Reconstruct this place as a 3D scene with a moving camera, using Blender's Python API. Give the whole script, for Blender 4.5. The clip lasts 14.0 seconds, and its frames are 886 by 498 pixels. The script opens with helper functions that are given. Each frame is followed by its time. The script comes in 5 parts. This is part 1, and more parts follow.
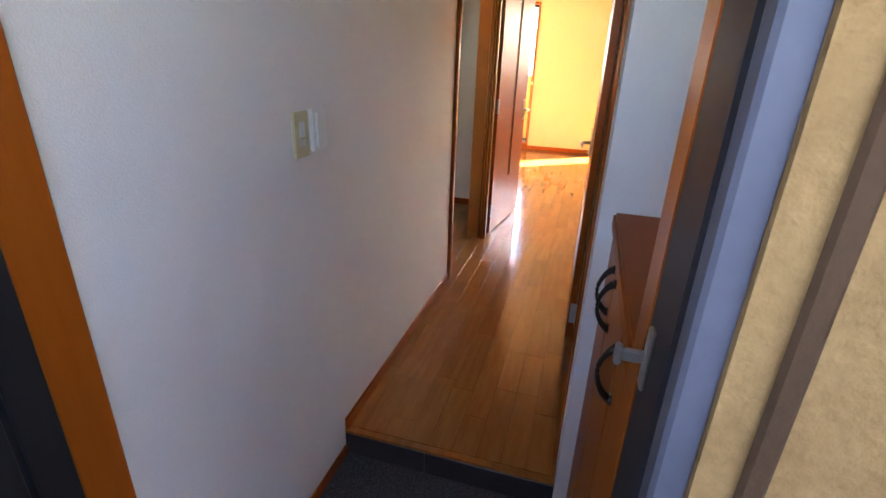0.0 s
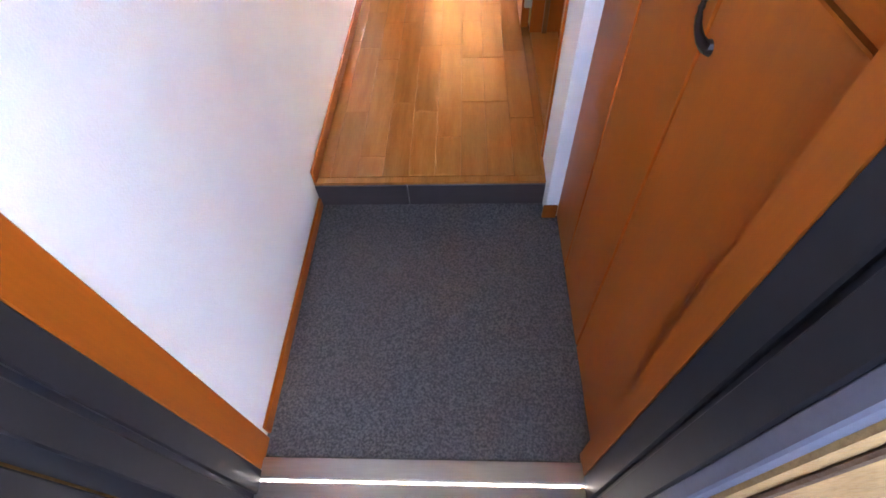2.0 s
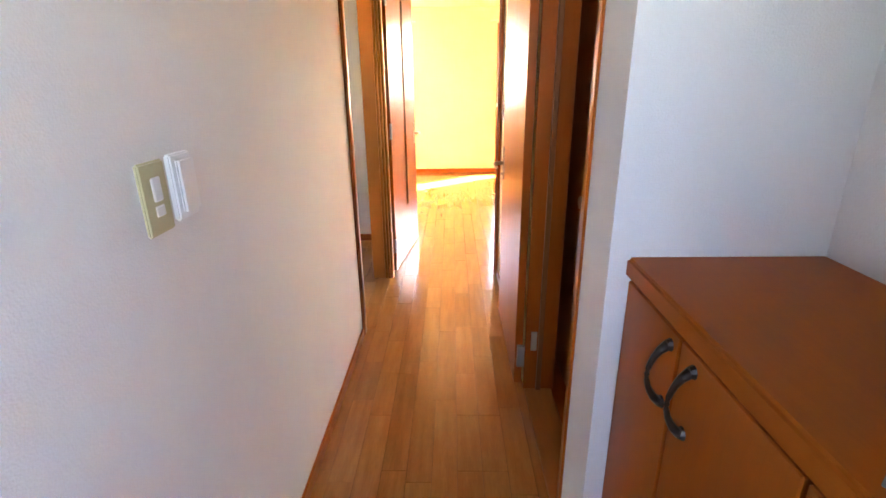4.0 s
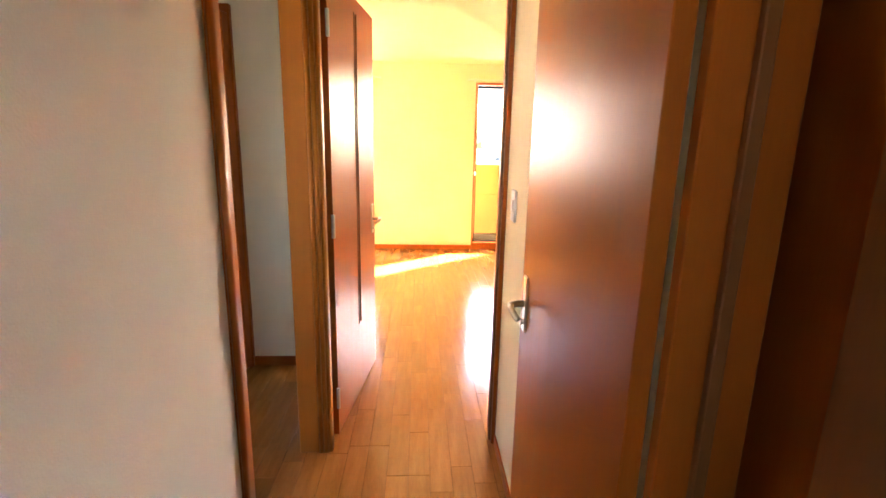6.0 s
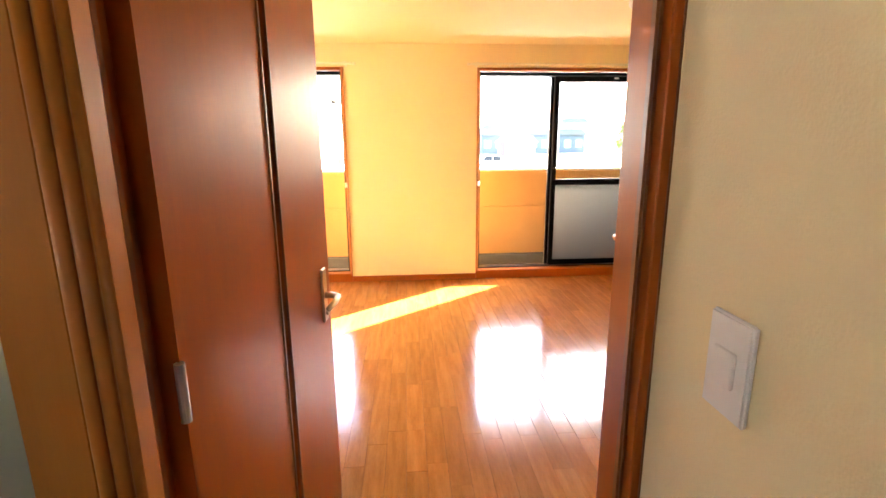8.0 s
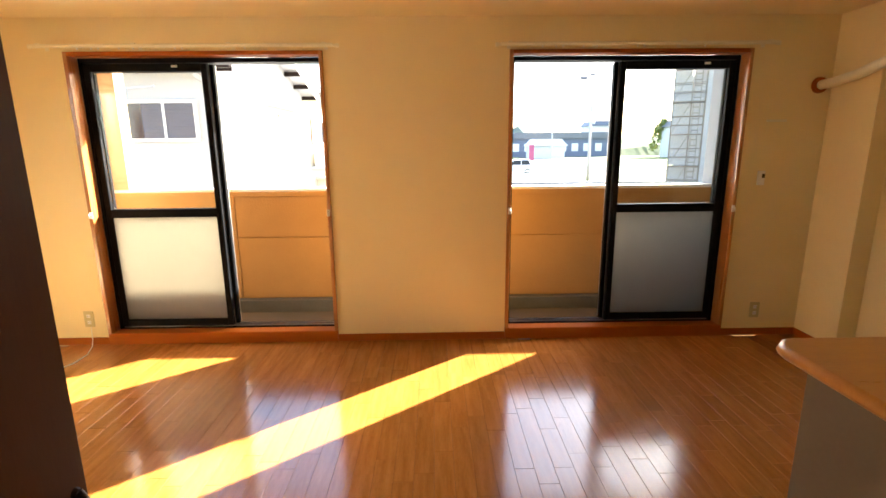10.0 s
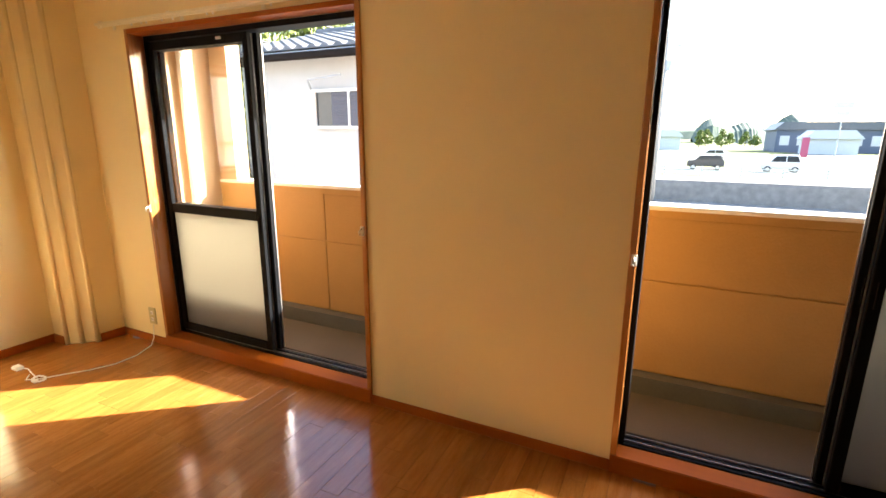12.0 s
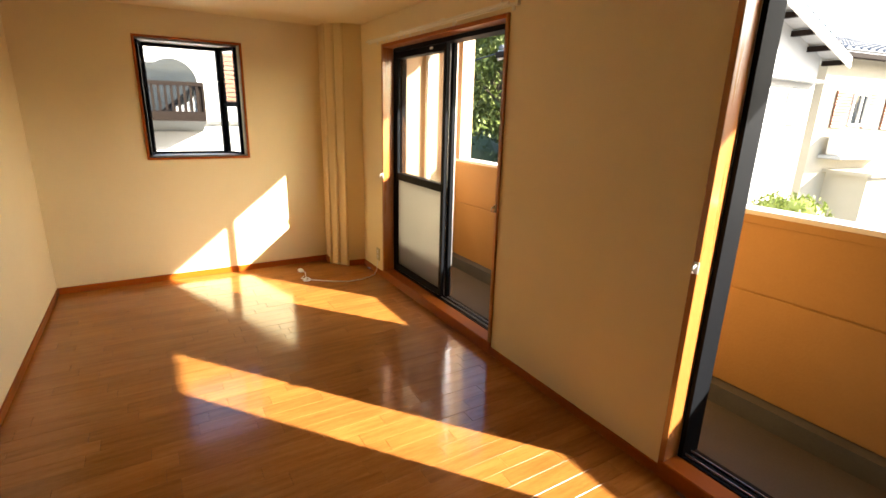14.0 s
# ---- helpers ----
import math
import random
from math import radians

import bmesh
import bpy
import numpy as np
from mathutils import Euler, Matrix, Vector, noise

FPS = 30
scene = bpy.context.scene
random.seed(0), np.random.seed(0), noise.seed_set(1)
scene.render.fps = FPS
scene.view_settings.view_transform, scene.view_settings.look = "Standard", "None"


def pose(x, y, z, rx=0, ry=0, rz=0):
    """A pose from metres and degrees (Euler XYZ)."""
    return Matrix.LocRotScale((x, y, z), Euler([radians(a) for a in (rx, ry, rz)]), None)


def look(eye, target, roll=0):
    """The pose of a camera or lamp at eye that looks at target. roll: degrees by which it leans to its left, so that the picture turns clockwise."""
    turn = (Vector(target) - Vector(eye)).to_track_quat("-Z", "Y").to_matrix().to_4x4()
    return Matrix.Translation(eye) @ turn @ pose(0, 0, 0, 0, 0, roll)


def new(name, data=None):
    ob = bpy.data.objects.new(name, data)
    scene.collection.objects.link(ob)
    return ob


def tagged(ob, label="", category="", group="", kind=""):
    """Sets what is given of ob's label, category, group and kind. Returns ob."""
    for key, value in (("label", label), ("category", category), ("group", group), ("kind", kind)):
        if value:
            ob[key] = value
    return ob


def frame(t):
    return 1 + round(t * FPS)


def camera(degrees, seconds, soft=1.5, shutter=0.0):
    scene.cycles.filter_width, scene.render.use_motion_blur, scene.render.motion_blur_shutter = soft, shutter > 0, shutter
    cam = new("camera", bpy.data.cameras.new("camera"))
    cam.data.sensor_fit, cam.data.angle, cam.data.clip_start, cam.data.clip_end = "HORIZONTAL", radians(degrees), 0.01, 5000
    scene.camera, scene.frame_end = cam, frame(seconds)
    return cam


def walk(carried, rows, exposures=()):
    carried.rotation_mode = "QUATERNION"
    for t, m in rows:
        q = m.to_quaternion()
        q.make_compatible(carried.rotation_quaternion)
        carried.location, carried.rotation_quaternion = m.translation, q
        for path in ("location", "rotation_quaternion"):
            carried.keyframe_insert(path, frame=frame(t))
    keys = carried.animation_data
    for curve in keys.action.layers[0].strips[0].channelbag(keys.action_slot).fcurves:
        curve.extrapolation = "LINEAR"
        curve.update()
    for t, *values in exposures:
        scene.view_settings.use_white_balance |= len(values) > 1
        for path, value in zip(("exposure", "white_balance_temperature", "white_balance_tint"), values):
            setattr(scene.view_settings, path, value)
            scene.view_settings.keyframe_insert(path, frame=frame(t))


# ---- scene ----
cam = camera(85.4, 14.0, soft=1.6)
PATH = [
    (0, (0.222, -7.628, 1.356), (-0.281, -5.847, 0.597), 2.1),
    (0.5, (0.129, -7.522, 1.325), (-0.208, -5.787, 0.387), -1.4),
    (1, (0.044, -7.508, 1.283), (-0.17, -5.921, 0.085), -4.0),
    (1.5, (0.018, -7.499, 1.201), (-0.122, -6.231, -0.339), -4.9),
    (2, (0.019, -7.486, 1.171), (-0.081, -6.299, -0.435), -4.1),
    (2.5, (0.015, -7.495, 1.192), (-0.079, -6.152, -0.287), -2.9),
    (3, (0.008, -7.5, 1.248), (-0.076, -5.835, 0.143), -2.3),
    (3.5, (-0.022, -7.449, 1.29), (-0.109, -5.648, 0.425), -0.8),
    (3.6, (-0.054, -7.395, 1.286), (-0.092, -5.563, 0.486), -0.5),
    (4, (-0.012, -7.259, 1.318), (-0.053, -5.372, 0.654), -0.7),
    (4.2, (-0.02, -7.181, 1.322), (-0.061, -5.289, 0.676), -0.1),
    (6.3, (-0.064, -5.862, 1.378), (0.056, -3.91, 0.958), 0.9),
    (6.5, (-0.067, -5.755, 1.384), (0.02, -3.801, 0.969), -0.4),
    (7, (-0.055, -5.423, 1.376), (0.027, -3.469, 0.958), 0.9),
    (7.5, (-0.078, -5.085, 1.384), (0.053, -3.137, 0.95), -0.0),
    (7.7, (-0.071, -4.949, 1.382), (0.074, -3.004, 0.94), -0.4),
    (9.8, (0.055, -3.482, 1.393), (0.127, -1.522, 1.002), 0.2),
    (10, (0.107, -3.399, 1.435), (0.139, -1.445, 1.01), -0.5),
    (10.5, (0.272, -3.034, 1.424), (0.149, -1.081, 1.011), -0.6),
    (11, (0.416, -2.711, 1.438), (0.238, -0.765, 1.014), -0.8),
    (11.5, (0.583, -2.349, 1.452), (0.17, -0.45, 0.978), -0.6),
    (12, (0.743, -1.991, 1.45), (-0.09, -0.234, 0.984), 0.3),
    (12.5, (0.832, -1.787, 1.465), (-0.244, -0.159, 1.028), 1.6),
    (13, (1.084, -1.717, 1.522), (-0.339, -0.412, 1.002), 3.8),
    (13.5, (1.347, -1.732, 1.568), (-0.176, -0.565, 1.003), 1.5),
    (14, (1.639, -1.764, 1.518), (-0.005, -0.765, 0.972), 1.6),
]
EXPO = [(0, 5.7, 6600, 22), (0.5, 6.25, 6600, 22), (1.0, 6.75, 6500, 22), (2.0, 7.6, 6500, 22), (3.0, 7.45, 6600, 22), (4.2, 6.65, 7000, 22), (6.5, 6.25, 6800, 16), (7.7, 5.75, 6600, 14),
        (9.2, 4.05, 6500, 10), (10.0, 3.75, 6400, 10), (11.0, 3.3, 6400, 10), (12.5, 3.25, 6400, 10), (14.0, 2.65, 6400, 10)]
walk(cam, [(t, look(eye, target, roll)) for t, eye, target, roll in PATH], EXPO)

# ---------------------------------------------------------------- light
SUN = Vector((1.257, 1.0, 0.813)).normalized()
world = bpy.data.worlds.new("sky")
scene.world = world
world.use_nodes = True
wn = world.node_tree.nodes
wl = world.node_tree.links
sky = wn.new("ShaderNodeTexSky")
sky.sky_type = "NISHITA"
sky.sun_disc = False
sky.sun_elevation = math.asin(SUN.z)
sky.sun_rotation = math.atan2(SUN.x, SUN.y)
sky.air_density, sky.dust_density, sky.ozone_density = 1.0, 2.5, 1.0
wn["Background"].inputs["Strength"].default_value = 0.12
wl.new(sky.outputs[0], wn["Background"].inputs["Color"])
sun_data = bpy.data.lights.new("sun", "SUN")
sun_data.energy, sun_data.angle, sun_data.color = 5.0, radians(0.6), (1.0, 0.93, 0.81)
sun = new("sun", sun_data)
sun.matrix_world = look(SUN * 60, (0, 0, 0))

# ---------------------------------------------------------------- materials


def material(name, color, rough=0.6, dark=None, scale=8.0, stretch=(1, 1, 1), fine=60.0, bump=0.1, metal=0.0,
             spec=0.5, coat=0.0, per="", amount=0.5, hue=0.0, contrast=(0.3, 0.7)):
    """A node material: two noises over real lengths vary colour, gloss and relief; per ('object' or 'island') varies it piece by piece."""
    m = bpy.data.materials.new(name)
    m.use_nodes = True
    n, l = m.node_tree.nodes, m.node_tree.links
    b = n["Principled BSDF"]
    tc = n.new("ShaderNodeTexCoord")
    mp = n.new("ShaderNodeMapping")
    mp.inputs["Scale"].default_value = stretch
    l.new(tc.outputs["Object"], mp.inputs["Vector"])
    a = n.new("ShaderNodeTexNoise")
    a.inputs["Scale"].default_value, a.inputs["Detail"].default_value = scale, 4
    f = n.new("ShaderNodeTexNoise")
    f.inputs["Scale"].default_value, f.inputs["Detail"].default_value = fine, 3
    vec = mp.outputs[0]
    rnd = None
    if per:
        src = n.new("ShaderNodeObjectInfo" if per == "object" else "ShaderNodeNewGeometry")
        rnd = src.outputs["Random" if per == "object" else "Random Per Island"]
        mul = n.new("ShaderNodeMath")
        mul.operation = "MULTIPLY"
        mul.inputs[1].default_value = 37.0
        l.new(rnd, mul.inputs[0])
        add = n.new("ShaderNodeVectorMath")
        l.new(vec, add.inputs[0])
        l.new(mul.outputs[0], add.inputs[1])
        vec = add.outputs[0]
    l.new(vec, a.inputs["Vector"])
    l.new(vec, f.inputs["Vector"])
    ramp = n.new("ShaderNodeValToRGB")
    d = dark or tuple(c * 0.8 for c in color)
    ramp.color_ramp.elements[0].position, ramp.color_ramp.elements[0].color = contrast[0], (*d, 1)
    ramp.color_ramp.elements[1].position, ramp.color_ramp.elements[1].color = contrast[1], (*color, 1)
    mix = n.new("ShaderNodeMath")
    mix.operation = "MULTIPLY_ADD"
    mix.inputs[1].default_value = 0.35
    half = n.new("ShaderNodeMath")
    half.operation = "MULTIPLY"
    half.inputs[1].default_value = 0.65
    l.new(a.outputs["Fac"], half.inputs[0])
    l.new(f.outputs["Fac"], mix.inputs[0])
    l.new(half.outputs[0], mix.inputs[2])
    l.new(mix.outputs[0], ramp.inputs["Fac"])
    out = ramp.outputs["Color"]
    if rnd:
        hsv = n.new("ShaderNodeHueSaturation")
        mr = n.new("ShaderNodeMapRange")
        mr.inputs["To Min"].default_value, mr.inputs["To Max"].default_value = 1 - amount / 2, 1 + amount / 2
        l.new(rnd, mr.inputs["Value"])
        l.new(mr.outputs[0], hsv.inputs["Value"])
        l.new(out, hsv.inputs["Color"])
        out = hsv.outputs["Color"]
    l.new(out, b.inputs["Base Color"])
    rr = n.new("ShaderNodeMapRange")
    rr.inputs["To Min"].default_value, rr.inputs["To Max"].default_value = max(0.02, rough - 0.06), min(1, rough + 0.08)
    l.new(a.outputs["Fac"], rr.inputs["Value"])
    l.new(rr.outputs[0], b.inputs["Roughness"])
    b.inputs["Metallic"].default_value = metal
    b.inputs["Specular IOR Level"].default_value = spec
    b.inputs["Coat Weight"].default_value = coat
    b.inputs["Coat Roughness"].default_value = 0.12
    if bump:
        bp = n.new("ShaderNodeBump")
        bp.inputs["Strength"].default_value, bp.inputs["Distance"].default_value = bump, 0.004
        l.new(f.outputs["Fac"], bp.inputs["Height"])
        l.new(bp.outputs[0], b.inputs["Normal"])
    return m


def glass(name, tint=(1, 1, 1), frosted=False):
    m = bpy.data.materials.new(name)
    m.use_nodes = True
    n, l = m.node_tree.nodes, m.node_tree.links
    out = n["Material Output"]
    n.remove(n["Principled BSDF"])
    gl = n.new("ShaderNodeBsdfGlossy")
    gl.inputs["Roughness"].default_value = 0.25 if frosted else 0.01
    lw = n.new("ShaderNodeLayerWeight")
    lw.inputs["Blend"].default_value = 0.5
    pw = n.new("ShaderNodeMath")
    pw.operation = "POWER"
    pw.inputs[1].default_value = 5.0
    fr = n.new("ShaderNodeMath")
    fr.operation = "MULTIPLY_ADD"
    fr.inputs[1].default_value, fr.inputs[2].default_value = 0.75, 0.03
    l.new(lw.outputs["Facing"], pw.inputs[0])
    l.new(pw.outputs[0], fr.inputs[0])
    mx = n.new("ShaderNodeMixShader")
    if frosted:
        tr = n.new("ShaderNodeBsdfTranslucent")
        tr.inputs["Color"].default_value = (*tint, 1)
        nz = n.new("ShaderNodeTexNoise")
        nz.inputs["Scale"].default_value = 160
        bp = n.new("ShaderNodeBump")
        bp.inputs["Strength"].default_value, bp.inputs["Distance"].default_value = 0.25, 0.003
        l.new(nz.outputs["Fac"], bp.inputs["Height"])
        l.new(bp.outputs[0], gl.inputs["Normal"])
        df = n.new("ShaderNodeBsdfRefraction")
        df.inputs["Roughness"].default_value = 0.55
        df.inputs["IOR"].default_value = 1.05
        df.inputs["Color"].default_value = (*tint, 1)
        m2 = n.new("ShaderNodeMixShader")
        m2.inputs[0].default_value = 0.35
        l.new(tr.outputs[0], m2.inputs[1])
        l.new(df.outputs[0], m2.inputs[2])
        base = m2
    else:
        base = n.new("ShaderNodeBsdfTransparent")
        base.inputs["Color"].default_value = (*tint, 1)
    l.new(fr.outputs[0], mx.inputs[0])
    l.new(base.outputs[0], mx.inputs[1])
    l.new(gl.outputs[0], mx.inputs[2])
    l.new(mx.outputs[0], out.inputs["Surface"])
    return m


PAPER = material("wallpaper", (0.84, 0.725, 0.445), 0.75, (0.80, 0.68, 0.405), 2.5, fine=260, bump=0.25)
HALLPAPER = material("white wallpaper", (0.80, 0.78, 0.75), 0.75, (0.75, 0.73, 0.70), 2.5, fine=260, bump=0.25)
CEIL = material("ceiling paper", (0.84, 0.74, 0.47), 0.8, (0.80, 0.70, 0.43), 2.0, fine=220, bump=0.25)
VENEER = material("orange-brown veneer", (0.385, 0.09, 0.007), 0.36, (0.33, 0.073, 0.0055), 6, (6, 6, 0.5), 40, 0.03, spec=0.2)
VENEER_Y = material("orange-brown veneer lengthwise", (0.385, 0.09, 0.007), 0.4, (0.33, 0.073, 0.0055), 6, (6, 0.5, 6), 40, 0.03, spec=0.1)
VENEER_X = material("orange-brown veneer crosswise", (0.36, 0.096, 0.009), 0.36, (0.30, 0.075, 0.006), 6, (0.5, 6, 6), 40, 0.03, spec=0.2)
TRIMWOOD = material("light orange window surround", (0.40, 0.155, 0.036), 0.28, (0.365, 0.138, 0.031), 6, (6, 6, 0.5), 40, 0.03, coat=1.0)
TRIMWOOD_Y = material("light orange threshold wood", (0.42, 0.14, 0.02), 0.35, (0.34, 0.105, 0.014), 6, (6, 0.5, 6), 40, 0.02)
# Veneer lightened, in place of light from side room and hall
LITJAMB = material("casing wood lightened as if lit", (0.46, 0.16, 0.022), 0.42, (0.42, 0.142, 0.018), 6, (6, 6, 0.5), 40, 0.03, spec=0.25)
# Orange-brown closet wood; the shade it stands in is mixed into this colour
SHADEBOARD = material("closet board darkened for shade", (0.085, 0.03, 0.008), 0.45, (0.068, 0.023, 0.006), 6, (6, 6, 0.5), 40, 0.03, spec=0.2)
DARKWOOD = material("dark stained moulding", (0.23, 0.07, 0.012), 0.4, (0.20, 0.06, 0.01), 6, (6, 6, 0.5), 40, 0.03)
PLANK = material("floor plank", (0.42, 0.17, 0.038), 0.14, (0.27, 0.097, 0.018), 5, (7, 0.7, 7), 45, 0.006, spec=0.4, coat=0.3, per="object", amount=0.24)
PLANKS = material("floor planks", (0.42, 0.17, 0.038), 0.14, (0.27, 0.097, 0.018), 5, (7, 0.7, 7), 45, 0.006, spec=0.4, coat=0.3, per="island", amount=0.24)
GROOVE = material("floor groove", (0.2, 0.08, 0.02), 0.5)
GENKAN = material("dark speckled entrance floor", (0.17, 0.155, 0.145), 0.42, (0.028, 0.026, 0.026), 170, fine=620, bump=0.3, contrast=(0.4, 0.66))
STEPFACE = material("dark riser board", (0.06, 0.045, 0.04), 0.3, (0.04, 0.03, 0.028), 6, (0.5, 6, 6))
SHADOWBROWN = material("brown for a shadow line", (0.12, 0.055, 0.02), 0.8, (0.08, 0.036, 0.013), 12, fine=90, bump=0.6)
STEEL = material("grey steel door frame", (0.024, 0.021, 0.023), 0.5, (0.018, 0.016, 0.017), 5, bump=0.02, spec=0.25)
BLACKFRAME = material("black anodised aluminium", (0.006, 0.0065, 0.008), 0.5, (0.0045, 0.005, 0.006), 6, bump=0.02, spec=0.06)
GASKET = material("black rubber gasket", (0.012, 0.014, 0.025), 0.5)
SILVER = material("brushed steel", (0.62, 0.61, 0.6), 0.38, (0.52, 0.51, 0.5), 12, (1, 20, 20), metal=1.0, bump=0)
BRONZE = material("dark bronze handle", (0.05, 0.038, 0.03), 0.35, metal=0.7, bump=0.02)
BRASS = material("satin nickel lever", (0.6, 0.52, 0.4), 0.3, metal=1.0, bump=0.01)
OLDIVORY = material("yellowed ivory plastic", (0.55, 0.5, 0.28), 0.4, (0.5, 0.46, 0.25), bump=0.02)
LILAC = material("pale grey sealant strip", (0.15, 0.14, 0.165), 0.6, (0.11, 0.105, 0.125), 9, bump=0.2)
IVORY = material("ivory plastic", (0.8, 0.77, 0.62), 0.4, (0.77, 0.74, 0.59), bump=0.02)
WHITEP = material("white plastic", (0.82, 0.82, 0.8), 0.35, (0.79, 0.79, 0.77), bump=0.02)
STUCCO = material("tan sprayed stucco", (0.52, 0.29, 0.105), 0.85, (0.33, 0.17, 0.055), 14, fine=110, bump=1.0)
SIDING = material("tan siding panel", (0.42, 0.235, 0.07), 0.62, (0.375, 0.205, 0.06), 4, fine=70, bump=0.45)
SIDINGW = material("pale siding panel", (0.46, 0.31, 0.19), 0.6, (0.42, 0.28, 0.165), 4, fine=70, bump=0.45)
CAPWHITE = material("white painted coping", (0.78, 0.76, 0.72), 0.5, (0.7, 0.68, 0.63), 5)
BALCFLOOR = material("grey waterproof balcony floor", (0.115, 0.097, 0.07), 0.7, (0.075, 0.064, 0.047), 3, fine=90, bump=0.25)
CONCRETE = material("weathered concrete", (0.25, 0.25, 0.24), 0.85, (0.13, 0.13, 0.13), 2.2, fine=30, bump=0.4)
KERBGREY = material("grey upstand", (0.11, 0.11, 0.1), 0.6, (0.08, 0.08, 0.072), 5)
CLEAR = glass("clear window glass", (0.97, 0.98, 0.97))
FROST = glass("frosted glass", (0.57, 0.55, 0.5), True)
MIRROR = material("mirror", (0.86, 0.88, 0.86), 0.04, (0.85, 0.87, 0.85), metal=1.0, bump=0)
COUNTER = material("counter wood laminate", (0.52, 0.25, 0.055), 0.3, (0.43, 0.19, 0.038), 5, (0.6, 5, 5), 40, 0.02, spec=0.3)
PANELGREY = material("grey-beige counter front", (0.15, 0.13, 0.10), 0.5, (0.13, 0.112, 0.085), 4)
INNERWHITE = material("closet lining board", (0.66, 0.64, 0.6), 0.7, (0.6, 0.58, 0.54), 3)
HOUSEWHITE = material("white rendered house wall", (0.47, 0.47, 0.465), 0.85, (0.42, 0.42, 0.415), 2, fine=60, bump=0.3)
HOUSECREAM = material("cream rendered house wall", (0.47, 0.43, 0.34), 0.85, (0.42, 0.38, 0.3), 2, fine=60, bump=0.3)
ROOFTILE = material("grey glazed roof tile", (0.12, 0.125, 0.14), 0.5, (0.08, 0.085, 0.095), 6, fine=40, bump=0.2, per="island", amount=0.3)
SHUTTER = material("orange-brown louvre", (0.24, 0.09, 0.042), 0.6, (0.2, 0.072, 0.032))
PALESHUT = material("pale louvre", (0.42, 0.42, 0.43), 0.6)
DARKGLASS = material("dark house window", (0.03, 0.035, 0.04), 0.08, (0.02, 0.024, 0.028), bump=0)
BLIND = material("dark grey slat", (0.13, 0.12, 0.13), 0.5)
GUTTER = material("grey gutter", (0.42, 0.43, 0.44), 0.45)
RAILDARK = material("dark brown balcony rail", (0.016, 0.011, 0.009), 0.6, spec=0.06)
BARK = material("bark", (0.15, 0.11, 0.08), 0.9, (0.08, 0.06, 0.04), 6, bump=0.6)
LEAFLIGHT = material("yellow-green leaf", (0.26, 0.30, 0.04), 0.55, (0.12, 0.17, 0.025), 1.2, fine=12, bump=0, per="island", amount=0.7)
LEAF = material("evergreen leaf", (0.19, 0.22, 0.04), 0.55, (0.07, 0.105, 0.02), 1.2, fine=12, bump=0, per="island", amount=0.7)
HEDGE = material("clipped dark shrub", (0.035, 0.065, 0.02), 0.6, (0.02, 0.04, 0.012), 2, fine=14, bump=0, per="island", amount=0.6)
GRASS = material("rough grass and field", (0.11, 0.12, 0.024), 0.95, (0.06, 0.085, 0.018), 0.05, fine=1.5, bump=0.3)
ASPHALT = material("asphalt", (0.065, 0.065, 0.065), 0.9, (0.045, 0.045, 0.045), 0.6, fine=40, bump=0.3)
HILL = material("far wooded hill", (0.06, 0.09, 0.06), 0.95, (0.035, 0.06, 0.045), 0.06, fine=0.6, bump=0)
HILLNEAR = material("scrub on the near slope", (0.10, 0.125, 0.055), 0.95, (0.05, 0.07, 0.03), 0.5, fine=3, bump=0)
POLE = material("concrete pole", (0.34, 0.33, 0.31), 0.8, (0.27, 0.26, 0.25), 3)
SHEETWHITE = material("white scaffold sheet", (0.42, 0.42, 0.41), 0.8, (0.33, 0.33, 0.33), 1.0)
SHEETBLUE = material("blue-grey scaffold sheet", (0.21, 0.25, 0.31), 0.8, (0.17, 0.205, 0.26), 0.6)
# Pale grey, so that the unseen corridor walls bounce cooler light
SCREENPALE = material("pale unseen corridor screen", (0.52, 0.53, 0.55), 0.85, (0.46, 0.47, 0.49), 3, fine=60, bump=0.3)
PIPETAN = material("rusty grey scaffold pipe", (0.16, 0.13, 0.1), 0.6, (0.1, 0.08, 0.06), 3)
WINGGREY = material("grey rendered wing wall", (0.27, 0.285, 0.305), 0.85, (0.24, 0.255, 0.275), 3, fine=60, bump=0.3)
CARDARK = material("dark car paint", (0.03, 0.035, 0.05), 0.2, coat=0.6, bump=0)
CARWHITE = material("white car paint", (0.75, 0.75, 0.76), 0.2, coat=0.6, bump=0)
TYRE = material("tyre rubber", (0.02, 0.02, 0.02), 0.8)
LAMPSHADE = material("white lamp cover", (0.85, 0.84, 0.8), 0.4, bump=0)
FARBLUE = material("slate-blue far building", (0.1, 0.12, 0.17), 0.7)
FARWHITE = material("pale far building", (0.6, 0.6, 0.6), 0.8)
RED = material("red and blue banner", (0.4, 0.08, 0.15), 0.7)

# ---------------------------------------------------------------- builders


def add_box(bm, x0, x1, y0, y1, z0, z1, bevel=0.0, seg=1):
    r = bmesh.ops.create_cube(bm, size=1.0, matrix=Matrix.Translation(((x0 + x1) / 2, (y0 + y1) / 2, (z0 + z1) / 2)) @ Matrix.Diagonal((abs(x1 - x0), abs(y1 - y0), abs(z1 - z0), 1)))
    if bevel:
        es = list({e for v in r["verts"] for e in v.link_edges})
        bmesh.ops.bevel(bm, geom=es, offset=bevel, segments=seg, affect="EDGES", clamp_overlap=True)
    return r["verts"]


def box(x0, x1, y0, y1, z0, z1, bevel=0.0, seg=1):
    bm = bmesh.new()
    add_box(bm, x0, x1, y0, y1, z0, z1, bevel, seg)
    return bm


